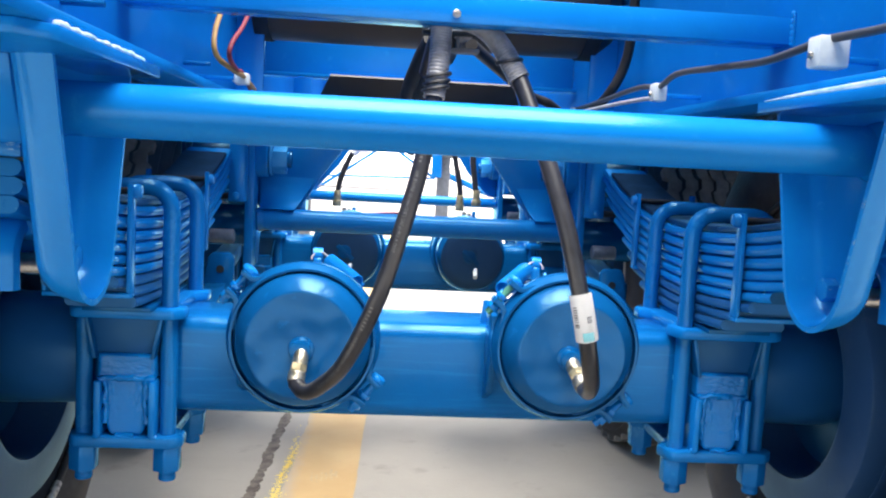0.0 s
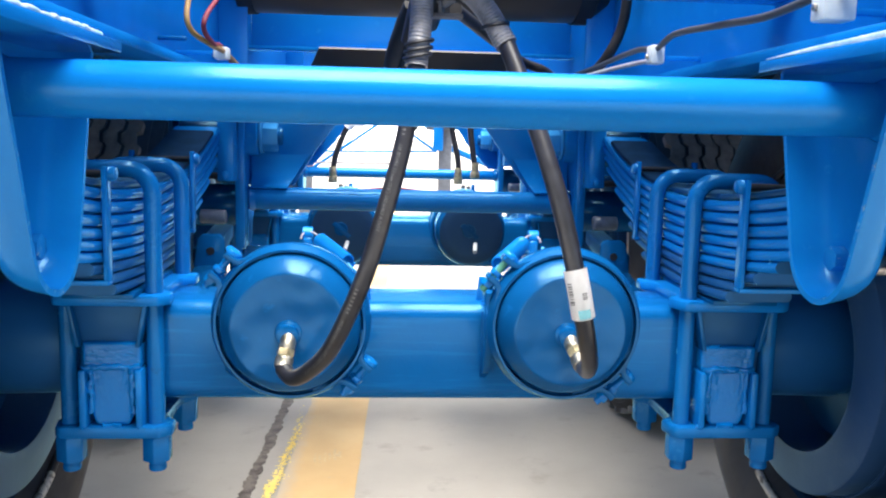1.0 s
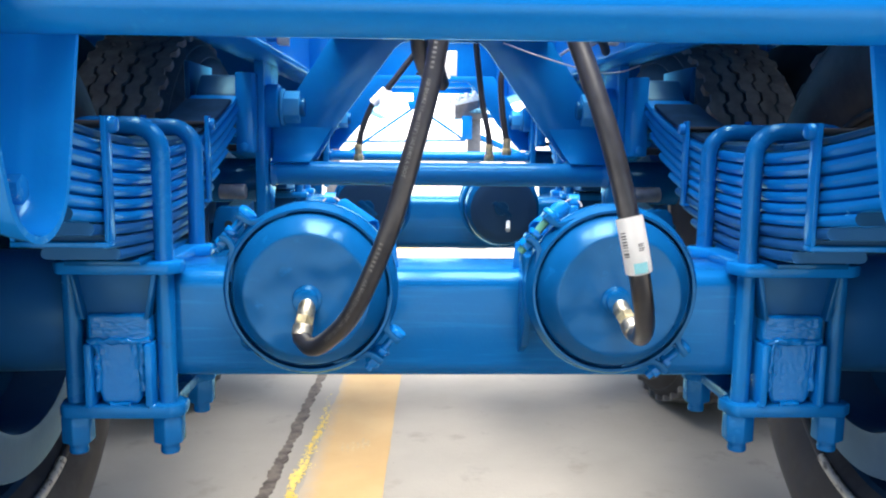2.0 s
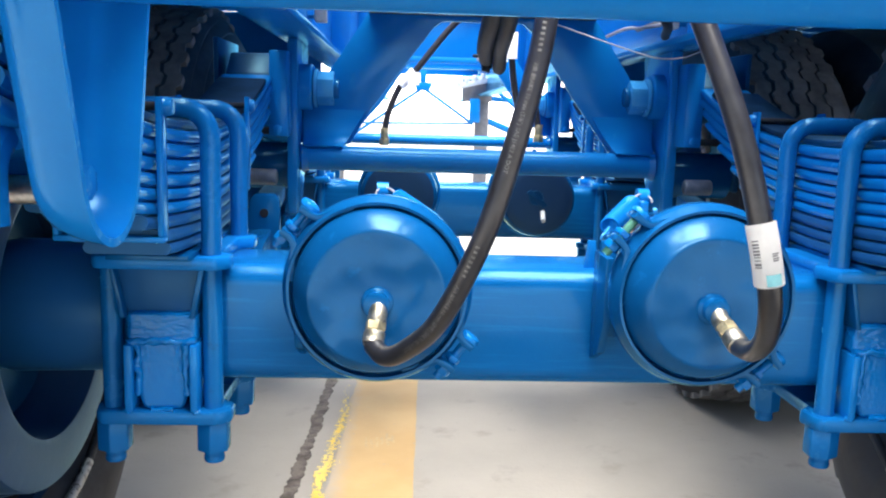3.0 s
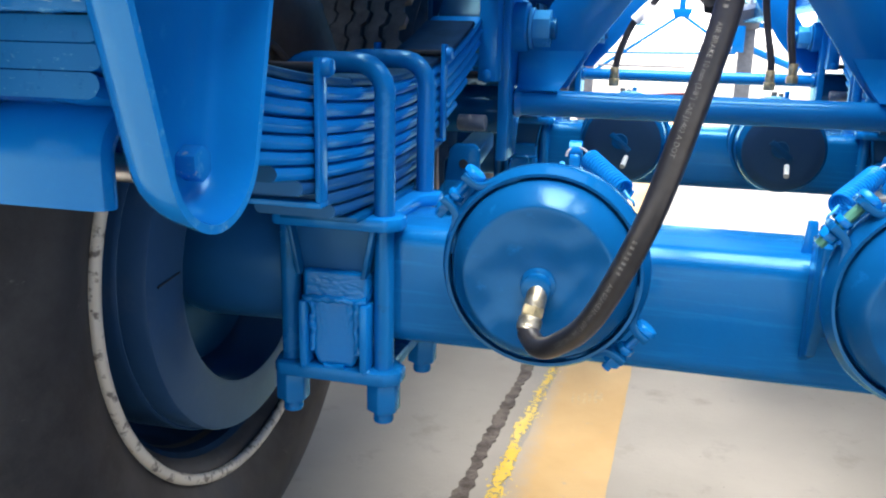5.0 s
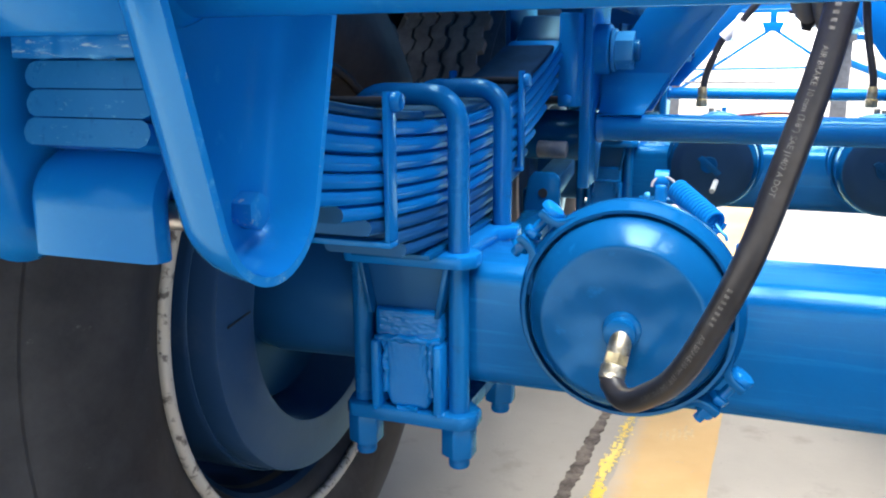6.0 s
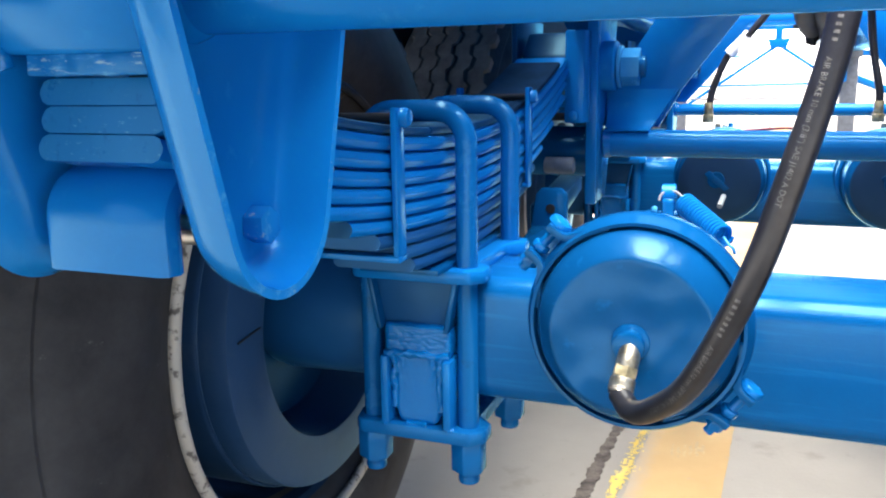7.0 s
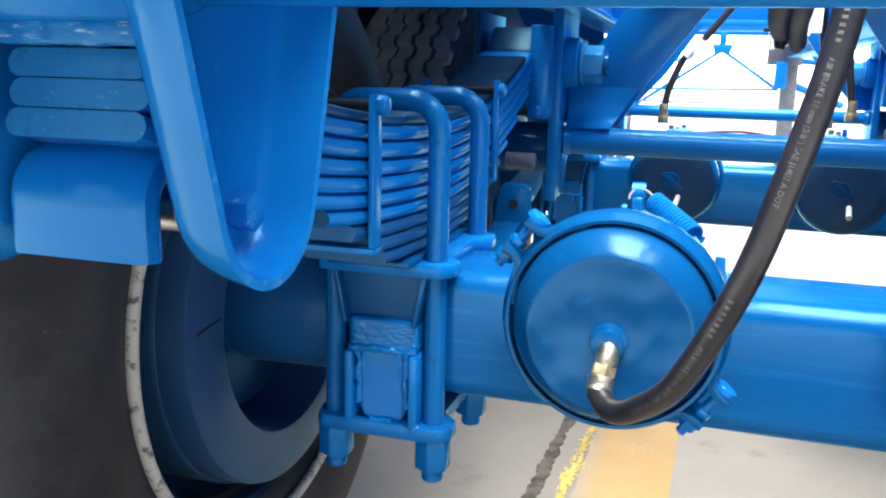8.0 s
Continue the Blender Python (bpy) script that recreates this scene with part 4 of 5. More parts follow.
# ---- spring brake chambers on the front axle ----
def spring_brake(x, s):
    t = thing("spring_brake_chamber", "dark blue spring brake chamber with slotted release cap", "brake chamber", "spring brake chambers on the front axle")
    d = (0, 1, 0)
    z = 0.606
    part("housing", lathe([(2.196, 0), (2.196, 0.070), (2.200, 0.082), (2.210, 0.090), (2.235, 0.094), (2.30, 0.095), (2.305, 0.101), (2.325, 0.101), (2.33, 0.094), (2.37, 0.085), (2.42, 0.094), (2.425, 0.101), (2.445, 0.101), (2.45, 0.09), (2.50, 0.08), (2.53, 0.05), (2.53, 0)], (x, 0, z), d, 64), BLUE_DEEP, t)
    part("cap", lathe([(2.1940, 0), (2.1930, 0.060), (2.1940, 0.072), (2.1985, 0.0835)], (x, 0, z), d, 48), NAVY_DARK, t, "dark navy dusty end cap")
    part("clamp_band", lathe([(2.30, 0.098), (2.305, 0.104), (2.325, 0.104), (2.33, 0.098)], (x, 0, z), d, 64), BLUE, t)
    bm = lathe([(2.1915, 0), (2.191, 0.017), (2.1945, 0.018)], (x - 0.006, 0, z + 0.004), d, 24)
    slab([(x - 0.030, z + 0.016), (x - 0.020, z + 0.024), (x + 0.022, z - 0.012), (x + 0.012, z - 0.020)], "y", 2.1905, 2.194, 0.0005, into=bm)
    part("release_slot", bm, NAVY if s > 0 else BLUE_DEEP, t)
    part("release_stud", rod((x + 0.011, 2.194, z - 0.030), (x + 0.006, 2.15, z - 0.045), 0.0055, 14), CLIP_GREY, t)
    return t


for s in (-1, 1):
    spring_brake(s * 0.168, s)


# ---- equaliser hangers ----
def equaliser_hanger(s, y0):
    t = thing("equaliser_hanger", "blue steel equaliser hanger plates with a large pivot nut", "equaliser hanger", "equaliser hangers")
    part("inner_plate", slab([(y0 - 0.06, 0.9375), (y0 + 0.14, 0.9375), (y0 + 0.10, 0.72), (y0 + 0.05, 0.60), (y0 - 0.04, 0.60), (y0 - 0.055, 0.75)], "x", s * 0.370, s * 0.380, 0.002), BLUE, t)
    part("front_flange", box(s * 0.366, s * 0.386, y0 - 0.075, y0 - 0.056, 0.600, 0.9375, 0.003), BLUE, t)
    # Navy in place of blue: deep shade is put into this plate's colour.
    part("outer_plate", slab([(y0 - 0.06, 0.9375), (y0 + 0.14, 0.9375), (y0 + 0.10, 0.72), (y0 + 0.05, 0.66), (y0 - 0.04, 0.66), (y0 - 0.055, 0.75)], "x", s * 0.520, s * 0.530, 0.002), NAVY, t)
    part("boss", lathe([(0, 0.046), (0.024, 0.046), (0.027, 0.043), (0.030, 0.0)], (s * 0.370, y0, 0.849), (-s, 0, 0), 40), BLUE, t)
    part("washer", lathe([(0, 0), (0, 0.039), (0.005, 0.039), (0.006, 0.038), (0.006, 0)], (s * 0.3402, y0, 0.847), (-s, 0, 0), 32), BLUE_PALE, t)
    n = part("pivot_nut", hexagon((s * 0.334, y0, 0.847), (s * 0.302, y0, 0.847), 0.0345, 0.0010), BLUE_PALE, t, "scuffed pale blue nut")
    part("pivot_thread", rod((s * 0.303, y0, 0.847), (s * 0.292, y0, 0.847), 0.020, 24, 0.002), BLUE_DEEP, n)
    # Rocker's shade is painted: the beam is made navy instead of blue.
    part("rocker", slab([(y0 - 0.10, 0.868), (y0 - 0.10, 0.822), (y0 - 0.05, 0.80), (y0 + 0.05, 0.80), (y0 + 0.17, 0.835), (y0 + 0.17, 0.862), (y0 + 0.05, 0.91), (y0 - 0.05, 0.91)], "x", s * 0.402, s * 0.500, 0.006), NAVY, t, "rocker beam with shade put into its dark navy colour")
    part("lower_bush", rod((s * 0.386, y0 + 0.01, 0.690), (s * 0.519, y0 + 0.01, 0.690), 0.048, 24, 0.004), BLUE_DEEP, t)
    w0, w1 = 0.377, 0.411
    k = part("keeper_plate", box(s * w0, s * w1, y0 - 0.140, y0 - 0.132, 0.752, 0.910, 0.003), BLUE, t)
    part("keeper_edge", box(s * (w1 - 0.006), s * w1, y0 - 0.1318, y0 - 0.085, 0.752, 0.910, 0.002), BLUE, k)
    part("keeper_edge", box(s * w0, s * (w0 + 0.006), y0 - 0.1318, y0 - 0.077, 0.752, 0.910, 0.002), BLUE, k)
    part("keeper_bolt", hexagon((s * (w0 + w1) / 2, y0 - 0.140, 0.764), (s * (w0 + w1) / 2, y0 - 0.149, 0.764), 0.010), BLUE, k)
    part("keeper_rod", rod((s * 0.412, y0 - 0.115, 0.762), (s * 0.53, y0 - 0.115, 0.762), 0.007, 14), DARK, k)
    return t


for s in (-1, 1):
    h0 = equaliser_hanger(s, 1.93)
    copy_thing(h0, Matrix.Translation((0, 1.31, 0)))


# ---- air reservoir ----
def reservoir():
    t = thing("air_reservoir", "black air reservoir tank across the chassis", "air tank")
    part("shell", lathe([(0, 0), (0, 0.05), (0.012, 0.10), (0.04, 0.122), (0.70, 0.122), (0.728, 0.10), (0.74, 0.05), (0.74, 0)], (-0.362, 1.70, 1.208), (1, 0, 0), 48), BLACK, t)
    for x in (-0.345, 0.305):
        part("strap", lathe([(0, 0.1225), (0, 0.1255), (0.03, 0.1255), (0.03, 0.1225)], (x, 1.70, 1.208), (1, 0, 0), 48), DARK, t)
        part("strap_hanger", box(x, x + 0.03, 1.685, 1.715, 1.31, 1.40, 0.001), DARK, t)
    part("deck_rail", box(-0.379, 0.379, 1.66, 1.74, 1.4, 1.41, 0.001), BLUE, t)
    return t


reservoir()

# ---- air brake hoses ----
HOSE_L = [(-0.035, 1.02, 0.965), (-0.026, 0.985, 1.010), (-0.024, 0.96, 1.020), (-0.024, 0.95, 0.985), (-0.029, 0.94, 0.930), (-0.041, 0.93, 0.850), (-0.060, 0.92, 0.775), (-0.084, 0.92, 0.695), (-0.119, 0.945, 0.614), (-0.149, 0.980, 0.575), (-0.170, 1.005, 0.560), (-0.184, 1.025, 0.566)]
HOSE_R = [(-0.012, 1.02, 0.985), (0.000, 0.985, 1.012), (0.020, 0.965, 1.019), (0.046, 0.96, 0.998), (0.070, 0.945, 0.957), (0.097, 0.915, 0.880), (0.123, 0.885, 0.793), (0.142, 0.870, 0.713), (0.1545, 0.870, 0.655), (0.169, 0.903, 0.612), (0.181, 0.956, 0.585), (0.1865, 0.998, 0.577)]
HOSE_RAD = 0.0100


def brake_hose(pts, end, label, sleeve, ties):
    t = thing("brake_hose", label, "air hose", "air hoses to the brake chambers")
    part("hose", tube(pts, HOSE_RAD, 20, 10), RUBBER, t)
    part("sleeve", tube(sleeve, HOSE_RAD + 0.0020, 20, 26, 0.0008), SLEEVE, t, "ribbed black wrap, sheen put into its grey colour")
    a, c = Vector(pts[-1]), Vector(end)
    part("hose_end", rod(a - (c - a) * 0.03, a + (c - a) * 0.06, HOSE_RAD, 20), RUBBER, t)
    d = (c - a)
    l, u = d.length, d.normalized()
    r = HOSE_RAD
    f = part("ferrule", lathe([(0.03 * l, 0), (0.03 * l, r + 0.0002), (0.06 * l, r + 0.0012), (0.10 * l, r + 0.0008), (0.14 * l, r + 0.0014), (0.20 * l, r + 0.0009), (0.27 * l, r + 0.0014), (0.40 * l, r + 0.0010), (0.46 * l, r - 0.0008), (0.46 * l, 0)], a, u, 28), CRIMP, t, "worn crimped steel ferrule")
    part("collar", lathe([(0.44 * l, 0), (0.44 * l, r - 0.0006), (0.47 * l, r + 0.0008), (0.72 * l, r + 0.0008), (0.76 * l, r - 0.0002), (0.80 * l, 0)], a, u, 6), BRASS, f, "worn brass collar")
    part("elbow", tube([a + d * 0.74, c, Vector((c.x, 1.050, CH_Z - 0.006))], 0.0098, 16, 6), CRIMP, t)
    for p in ties:
        part("cable_tie", tube([Vector(p) + Vector((0.0145 * math.cos(q), 0.0145 * math.sin(q), 0.003 * math.cos(q))) for q in np.linspace(0, math.tau, 16)], 0.0022, 6, 2), BLACK, t)
    return t


brake_hose(HOSE_L, (-0.1795, 1.041, 0.594), "black rubber air brake hose with pale print, hanging in a curve", HOSE_L[1:5], [(-0.027, 0.942, 0.948), (-0.028, 0.941, 0.941), (-0.026, 0.943, 0.956)])
brake_hose(HOSE_R, (0.1805, 1.040, 0.595), "black rubber air brake hose with white paper tag", HOSE_R[1:5], [(0.058, 0.953, 0.978)])


# ---- mudguards, unseen, added to shade wheels and springs ----
def mudguard(s):
    t = thing("mudguard", "unseen dark blue steel mudguard added to shade the wheels", "mudguard", "mudguards over the wheels")
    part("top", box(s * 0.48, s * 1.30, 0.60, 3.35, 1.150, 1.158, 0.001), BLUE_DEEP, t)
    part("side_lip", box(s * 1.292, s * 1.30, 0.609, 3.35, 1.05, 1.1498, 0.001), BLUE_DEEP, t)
    # Unseen apron that keeps light from behind off the tyres.
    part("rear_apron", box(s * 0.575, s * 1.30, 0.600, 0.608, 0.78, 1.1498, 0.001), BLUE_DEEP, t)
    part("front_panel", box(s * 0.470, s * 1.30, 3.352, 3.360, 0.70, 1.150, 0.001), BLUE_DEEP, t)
    for y in (0.75, 1.95, 3.2):
        part("bracket", box(s * 0.391, s * 1.28, y, y + 0.04, 1.1585, 1.20, 0.001), BLUE_DEEP, t)
    return t


for s in (-1, 1):
    mudguard(s)


# ---- paper tag on the hose ----
def along(pts, per=12):
    path = smooth_path(pts, per)
    cum = [0.0]
    for a, b in zip(path, path[1:]):
        cum.append(cum[-1] + (b - a).length)
    return path, cum


def on_hose(path, cum, d, side, r):
    """The point on a hose at length d, turned side metres round from the face that looks back."""
    i = max(1, min(len(cum) - 1, next((k for k, c in enumerate(cum) if c >= d), len(cum) - 1)))
    f = (d - cum[i - 1]) / max(1e-9, cum[i] - cum[i - 1])
    p = path[i - 1].lerp(path[i], f)
    t = (path[i] - path[i - 1]).normalized()
    n = Vector((-0.25, -1, 0.1))
    n = (n - t * n.dot(t)).normalized()
    b = n.cross(t)
    return p + r * (math.cos(side / r) * n + math.sin(side / r) * b)


def wrapped(path, cum, d0, d1, s0, s1, r, into=None, nd=6, ns=10, thick=0.0):
    bm = bmesh.new()
    rows = [[bm.verts.new(on_hose(path, cum, d0 + (d1 - d0) * i / nd, s0 + (s1 - s0) * k / ns, r)) for k in range(ns + 1)] for i in range(nd + 1)]
    for p, q in zip(rows, rows[1:]):
        for k in range(ns):
            bm.faces.new((p[k], p[k + 1], q[k + 1], q[k]))
    if thick:
        bmesh.ops.solidify(bm, geom=bm.faces[:], thickness=thick)
    return joined(into, bm)


def nearest_length(path, cum, z, after=0.0):
    return min((abs(p.z - z), c) for p, c in zip(path, cum) if c >= after)[1]


RP, RC = along(HOSE_R)
LP, LC = along(HOSE_L)


def paper_tag():
    t = thing("paper_tag", "white paper tag with barcode wrapped round the air hose", "paper tag")
    a, b = nearest_length(RP, RC, 0.7165), nearest_length(RP, RC, 0.6665)
    r = HOSE_RAD + 0.0026
    part("paper", wrapped(RP, RC, a, b, -0.036, 0.040, r, ns=22, thick=0.0005), WHITE, t)
    l = b - a
    bars = None
    rnd = random.Random(3)
    for i in range(9):
        w = rnd.uniform(0.0008, 0.0022)
        d = a + l * (0.25 + 0.052 * i)
        bars = wrapped(RP, RC, d, d + w, -0.0125, -0.0065, r + 0.0007, bars, 1, 4)
    part("barcode", bars, PRINT, t)
    for i in range(4):
        d = a + l * (0.48 + 0.035 * i)
        part("print_line", wrapped(RP, RC, d, d + 0.0012, 0.003, 0.009 - 0.001 * (i % 2), r + 0.0007, None, 1, 3), PRINT, t)
    part("cyan_corner", wrapped(RP, RC, b - l * 0.20, b - l * 0.03, -0.004, 0.009, r + 0.0007, None, 2, 5), CYAN, t)
    return t


paper_tag()


def hose_print(text, d0, size, parent):
    """Lettering bent round the hose, read down along it."""
    cu = bpy.data.curves.new("print", "FONT")
    cu.body, cu.size, cu.resolution_u = text, size, 2
    tmp = new("print_tmp", cu)
    bpy.context.view_layer.update()
    me = tmp.evaluated_get(bpy.context.evaluated_depsgraph_get()).to_mesh()
    bm = bmesh.new()
    bm.from_mesh(me)
    for v in bm.verts:
        v.co = on_hose(LP, LC, d0 + v.co.x * 0.92, v.co.y - size * 0.35, HOSE_RAD + 0.00035)
    bpy.data.objects.remove(tmp)
    return part("lettering", bm, HOSE_INK, parent)


hose_l = [o for o in scene.objects if o.name == "brake_hose"][0]
for z0 in (0.885, 0.688):
    d = nearest_length(LP, LC, z0, 0.08)
    for i in range(7):
        part("print_bar", wrapped(LP, LC, d + 0.0048 * i, d + 0.0048 * i + 0.0022, -0.0017, 0.0019, HOSE_RAD + 0.00035, None, 1, 3), HOSE_INK, hose_l)
    hose_print('AIR BRAKE 10 mm (3/8") SAE J1402 A DOT', d + 0.041, 0.0058, hose_l)


# ---- wiring on the chassis ----
def cable_clip(x, y, z, w, h):
    t = thing("cable_clip", "pale grey cable clip bolted to the beam web", "cable clip", "cable clips on the beams")
    part("block", box(x - w / 2, x + w / 2, y - 0.012, y + 0.012, z, z + h, 0.003), CLIP_GREY, t)
    part("screw", hexagon((x - w / 2, y, z + h * 0.4), (x - w / 2 - 0.004, y, z + h * 0.4), 0.004), STEEL, t)
    part("tab", box(min(x, math.copysign(0.3802, x)), max(x, math.copysign(0.3802, x)), y - 0.004, y + 0.004, z + 0.006, z + 0.012, 0.001), BLUE, t)
    return t


cable_clip(0.331, 0.742, 0.9632, 0.031, 0.030)
cable_clip(0.316, 1.190, 0.9632, 0.020, 0.026)
cable_clip(-0.312, 1.330, 0.9632, 0.022, 0.018)
cable_clip(0.316, 1.72, 0.9632, 0.022, 0.024)
cable_clip(-0.316, 1.80, 0.9632, 0.022, 0.024)


def wire(name, pts, r, mat, label, category="cable"):
    return tagged(part(name, tube(pts, r, 16, 10), mat), label, category)


wire("cable", [(0.318, 1.95, 0.985), (0.316, 1.60, 0.985), (0.318, 1.30, 0.992), (0.316, 1.19, 0.984), (0.312, 1.10, 0.994), (0.310, 0.95, 0.986), (0.312, 0.84, 0.980), (0.318, 0.78, 0.984), (0.328, 0.742, 0.990), (0.340, 0.66, 0.990), (0.352, 0.50, 0.992)], 0.0042, CABLE, "dark grey cable along the beam held by clips")
wire("ochre_tube", [(-0.330, 1.30, 1.20), (-0.318, 1.22, 1.09), (-0.318, 1.14, 1.020), (-0.314, 1.13, 0.985), (-0.302, 1.20, 0.972), (-0.308, 1.325, 0.975), (-0.318, 1.5, 0.970)], 0.0036, YELLOW_WIRE, "ochre plastic air tube beside the beam", "air tube")
wire("red_tube", [(-0.280, 1.34, 1.18), (-0.288, 1.22, 1.055), (-0.297, 1.15, 1.005), (-0.300, 1.15, 0.985), (-0.300, 1.21, 0.974), (-0.312, 1.325, 0.982), (-0.326, 1.5, 0.970)], 0.0032, RED_WIRE, "red plastic air tube beside the beam", "air tube")
wire("black_conduit", [(0.350, 1.45, 1.30), (0.354, 1.48, 1.12), (0.350, 1.50, 1.05), (0.330, 1.52, 1.00), (0.322, 1.60, 0.975)], 0.009, CONDUIT, "black conduit down the beam web", "conduit")
wire("black_conduit", [(0.02, 1.03, 1.005), (0.10, 1.25, 0.992), (0.17, 1.46, 0.985), (0.215, 1.50, 0.975), (0.26, 1.56, 0.955), (0.30, 1.70, 0.95)], 0.008, CONDUIT, "black conduit from the crossbar to the beam", "conduit")
wire("black_conduit", [(-0.030, 1.00, 1.006), (-0.040, 1.05, 0.985), (-0.052, 1.12, 0.950), (-0.052, 1.25, 0.915), (-0.045, 1.40, 0.898), (-0.034, 1.50, 0.888)], 0.0125, CONDUIT, "thick black conduit running ahead under the chassis", "conduit")
wire("black_conduit", [(-0.020, 1.00, 1.000), (-0.032, 1.06, 0.975), (-0.037, 1.14, 0.935), (-0.032, 1.27, 0.905), (-0.022, 1.42, 0.892), (-0.012, 1.52, 0.876)], 0.0110, CONDUIT, "black conduit running ahead under the chassis", "conduit")
wire("pale_cable", [(0.110, 1.72, 0.965), (0.144, 1.63, 0.940), (0.175, 1.62, 0.929), (0.213, 1.62, 0.918), (0.267, 1.63, 0.906), (0.32, 1.66, 0.91), (0.366, 1.70, 0.925)], 0.0012, PALE_WIRE, "thin pale wire hanging between the hangers")
wire("pale_cable", [(0.296, 2.3, 0.985), (0.288, 1.95, 0.985), (0.280, 1.80, 0.972), (0.268, 1.66, 0.962), (0.262, 1.60, 0.958), (0.286, 1.55, 0.966), (0.306, 1.46, 0.972), (0.314, 1.30, 0.972), (0.316, 1.21, 0.970)], 0.0034, PALE_WIRE, "pale grey cable along the beam flange")


def crossbar_clip():
    t = thing("hose_clip", "dark steel clip with bolt that holds the hoses on the crossbar", "hose clip")
    part("strap", box(-0.045, 0.035, 0.963, 0.985, 1.006, 1.0115, 0.002), DARK, t)
    part("bolt", hexagon((-0.010, 0.9135, 1.0215), (-0.010, 0.9085, 1.0215), 0.0052), STEEL, t)
    part("bolt_tip", rod((-0.010, 0.9085, 1.0215), (-0.010, 0.902, 1.0215), 0.0028, 12), STEEL, t)
    part("bracket", box(-0.004, 0.000, 0.972, 0.984, 0.992, 1.0062, 0.0008), FAR_STEEL, t, "grey steel bracket")
    part("bracket_foot", box(-0.010, 0.024, 0.968, 0.990, 0.9875, 0.992, 0.001), FAR_STEEL, t, "grey steel bracket foot")
    return t


crossbar_clip()


# ---- small air lines by the front axle ----
def small_hose(pts, label, tag):
    t = thing("air_line", label, "air line", "air lines to the front axle")
    part("hose", tube(pts, 0.0085, 12, 8), RUBBER, t)
    e = Vector(pts[-1])
    f = part("brass_fitting", rod(e + Vector((0, 0, 0.018)), e - Vector((0, 0, 0.012)), 0.0105, 14, 0.001), BRASS, t, "brass end fitting")
    part("brass_nut", hexagon(e - Vector((0, 0, 0.010)), e - Vector((0, 0, 0.028)), 0.0145, 0.001), BRASS, f)
    if tag:
        p, q = Vector(pts[tag]), Vector(pts[tag + 1])
        part("tag", rod(p, q, 0.0135, 14), WHITE, t, "white paper tag")
        bm = slab([(0, 0), (0.03, 0.004), (0.034, 0.036), (0.004, 0.040)], "y", -0.0006, 0.0006, 0)
        bmesh.ops.transform(bm, matrix=Matrix.Translation(p.lerp(q, 0.5) + Vector((0.0, -0.012, -0.02))), verts=bm.verts)
        part("tag_flap", bm, WHITE, t)
    return t


small_hose([(0.06, 2.42, 1.12), (-0.038, 2.45, 1.033), (-0.119, 2.45, 0.932), (-0.135, 2.45, 0.912), (-0.172, 2.45, 0.874), (-0.203, 2.45, 0.80), (-0.212, 2.45, 0.745)], "thin black air line with white tag and brass fitting", 3)
small_hose([(0.10, 2.36, 1.06), (0.118, 2.43, 0.959), (0.131, 2.45, 0.875), (0.149, 2.45, 0.79), (0.151, 2.45, 0.748)], "thin black air line with brass fitting", 0)
small_hose([(0.29, 2.45, 1.06), (0.22, 2.45, 1.01), (0.183, 2.45, 0.96), (0.185, 2.45, 0.864), (0.200, 2.45, 0.765)], "thin grey black air line with brass fitting", 0)


def valve():
    t = thing("brake_valve", "dark steel air manifold on the axle with blue bolts", "air valve", "air manifolds on the front axle")
    part("body", box(-0.022, 0.034, -0.012, 0.012, -0.040, -0.026, 0.003), BLUE, t)
    part("fitting", hexagon((-0.004, 0, -0.027), (-0.004, 0, -0.012), 0.008), CRIMP, t)
    part("fitting", hexagon((0.012, 0, -0.027), (0.012, 0, -0.015), 0.007), CRIMP, t)
    part("stem", rod((0.026, 0, -0.027), (0.026, 0, -0.010), 0.006, 12, 0.001), BLUE, t)
    part("foot", box(-0.010, 0.010, -0.010, 0.010, -0.110, -0.039, 0.002), DARK, t)
    t.location = (-0.19, 2.55, 0.720)
    return t


v0 = valve()
copy_thing(v0, pose(0.18, 2.55, 0.724))
wire("red_tube", [(-0.14, 2.55, 0.690), (-0.04, 2.56, 0.697), (0.03, 2.56, 0.692), (0.13, 2.55, 0.680)], 0.0035, RED_WIRE, "red plastic air tube between the manifolds", "air tube")


def hose_bundle():
    t = thing("hose_bundle", "bundle of black hoses tied together under the cross member", "hose bundle")
    for pts, r in (([(-0.034, 1.50, 0.888), (-0.033, 1.512, 0.882), (-0.032, 1.516, 0.874)], 0.0085), ([(-0.012, 1.52, 0.876), (-0.012, 1.525, 0.874), (-0.013, 1.528, 0.868)], 0.0075)):
        part("hose", tube(pts, r, 12, 6), CONDUIT, t)
    part("tie", tube([(-0.026 + 0.028 * math.cos(q), 1.49 + 0.017 * math.sin(q), 0.890) for q in np.linspace(0, math.tau, 16)], 0.0025, 6, 2), BLACK, t)
    for x, y in ((-0.034, 1.505), (-0.014, 1.515)):
        part("tie", tube([(x + 0.0135 * math.cos(q), y + 0.0125 * math.sin(q), 0.886 + 0.004 * math.sin(q)) for q in np.linspace(0, math.tau, 16)], 0.0016, 6, 2), CLIP_GREY, t, "pale grey cable tie")
    part("tail", tube([(-0.036, 1.510, 0.884), (-0.033, 1.512, 0.874), (-0.034, 1.512, 0.868)], 0.0065, 10, 4), CONDUIT, t)
    part("tag", box(-0.016, 0.009, 1.470, 1.4715, 0.886, 0.925, 0.0004), WHITE, t, "white paper tag")
    part("cord", tube([(-0.004, 1.471, 0.922), (-0.012, 1.48, 0.912), (-0.02, 1.49, 0.897)], 0.001, 6, 4), WHITE, t)
    return t


hose_bundle()


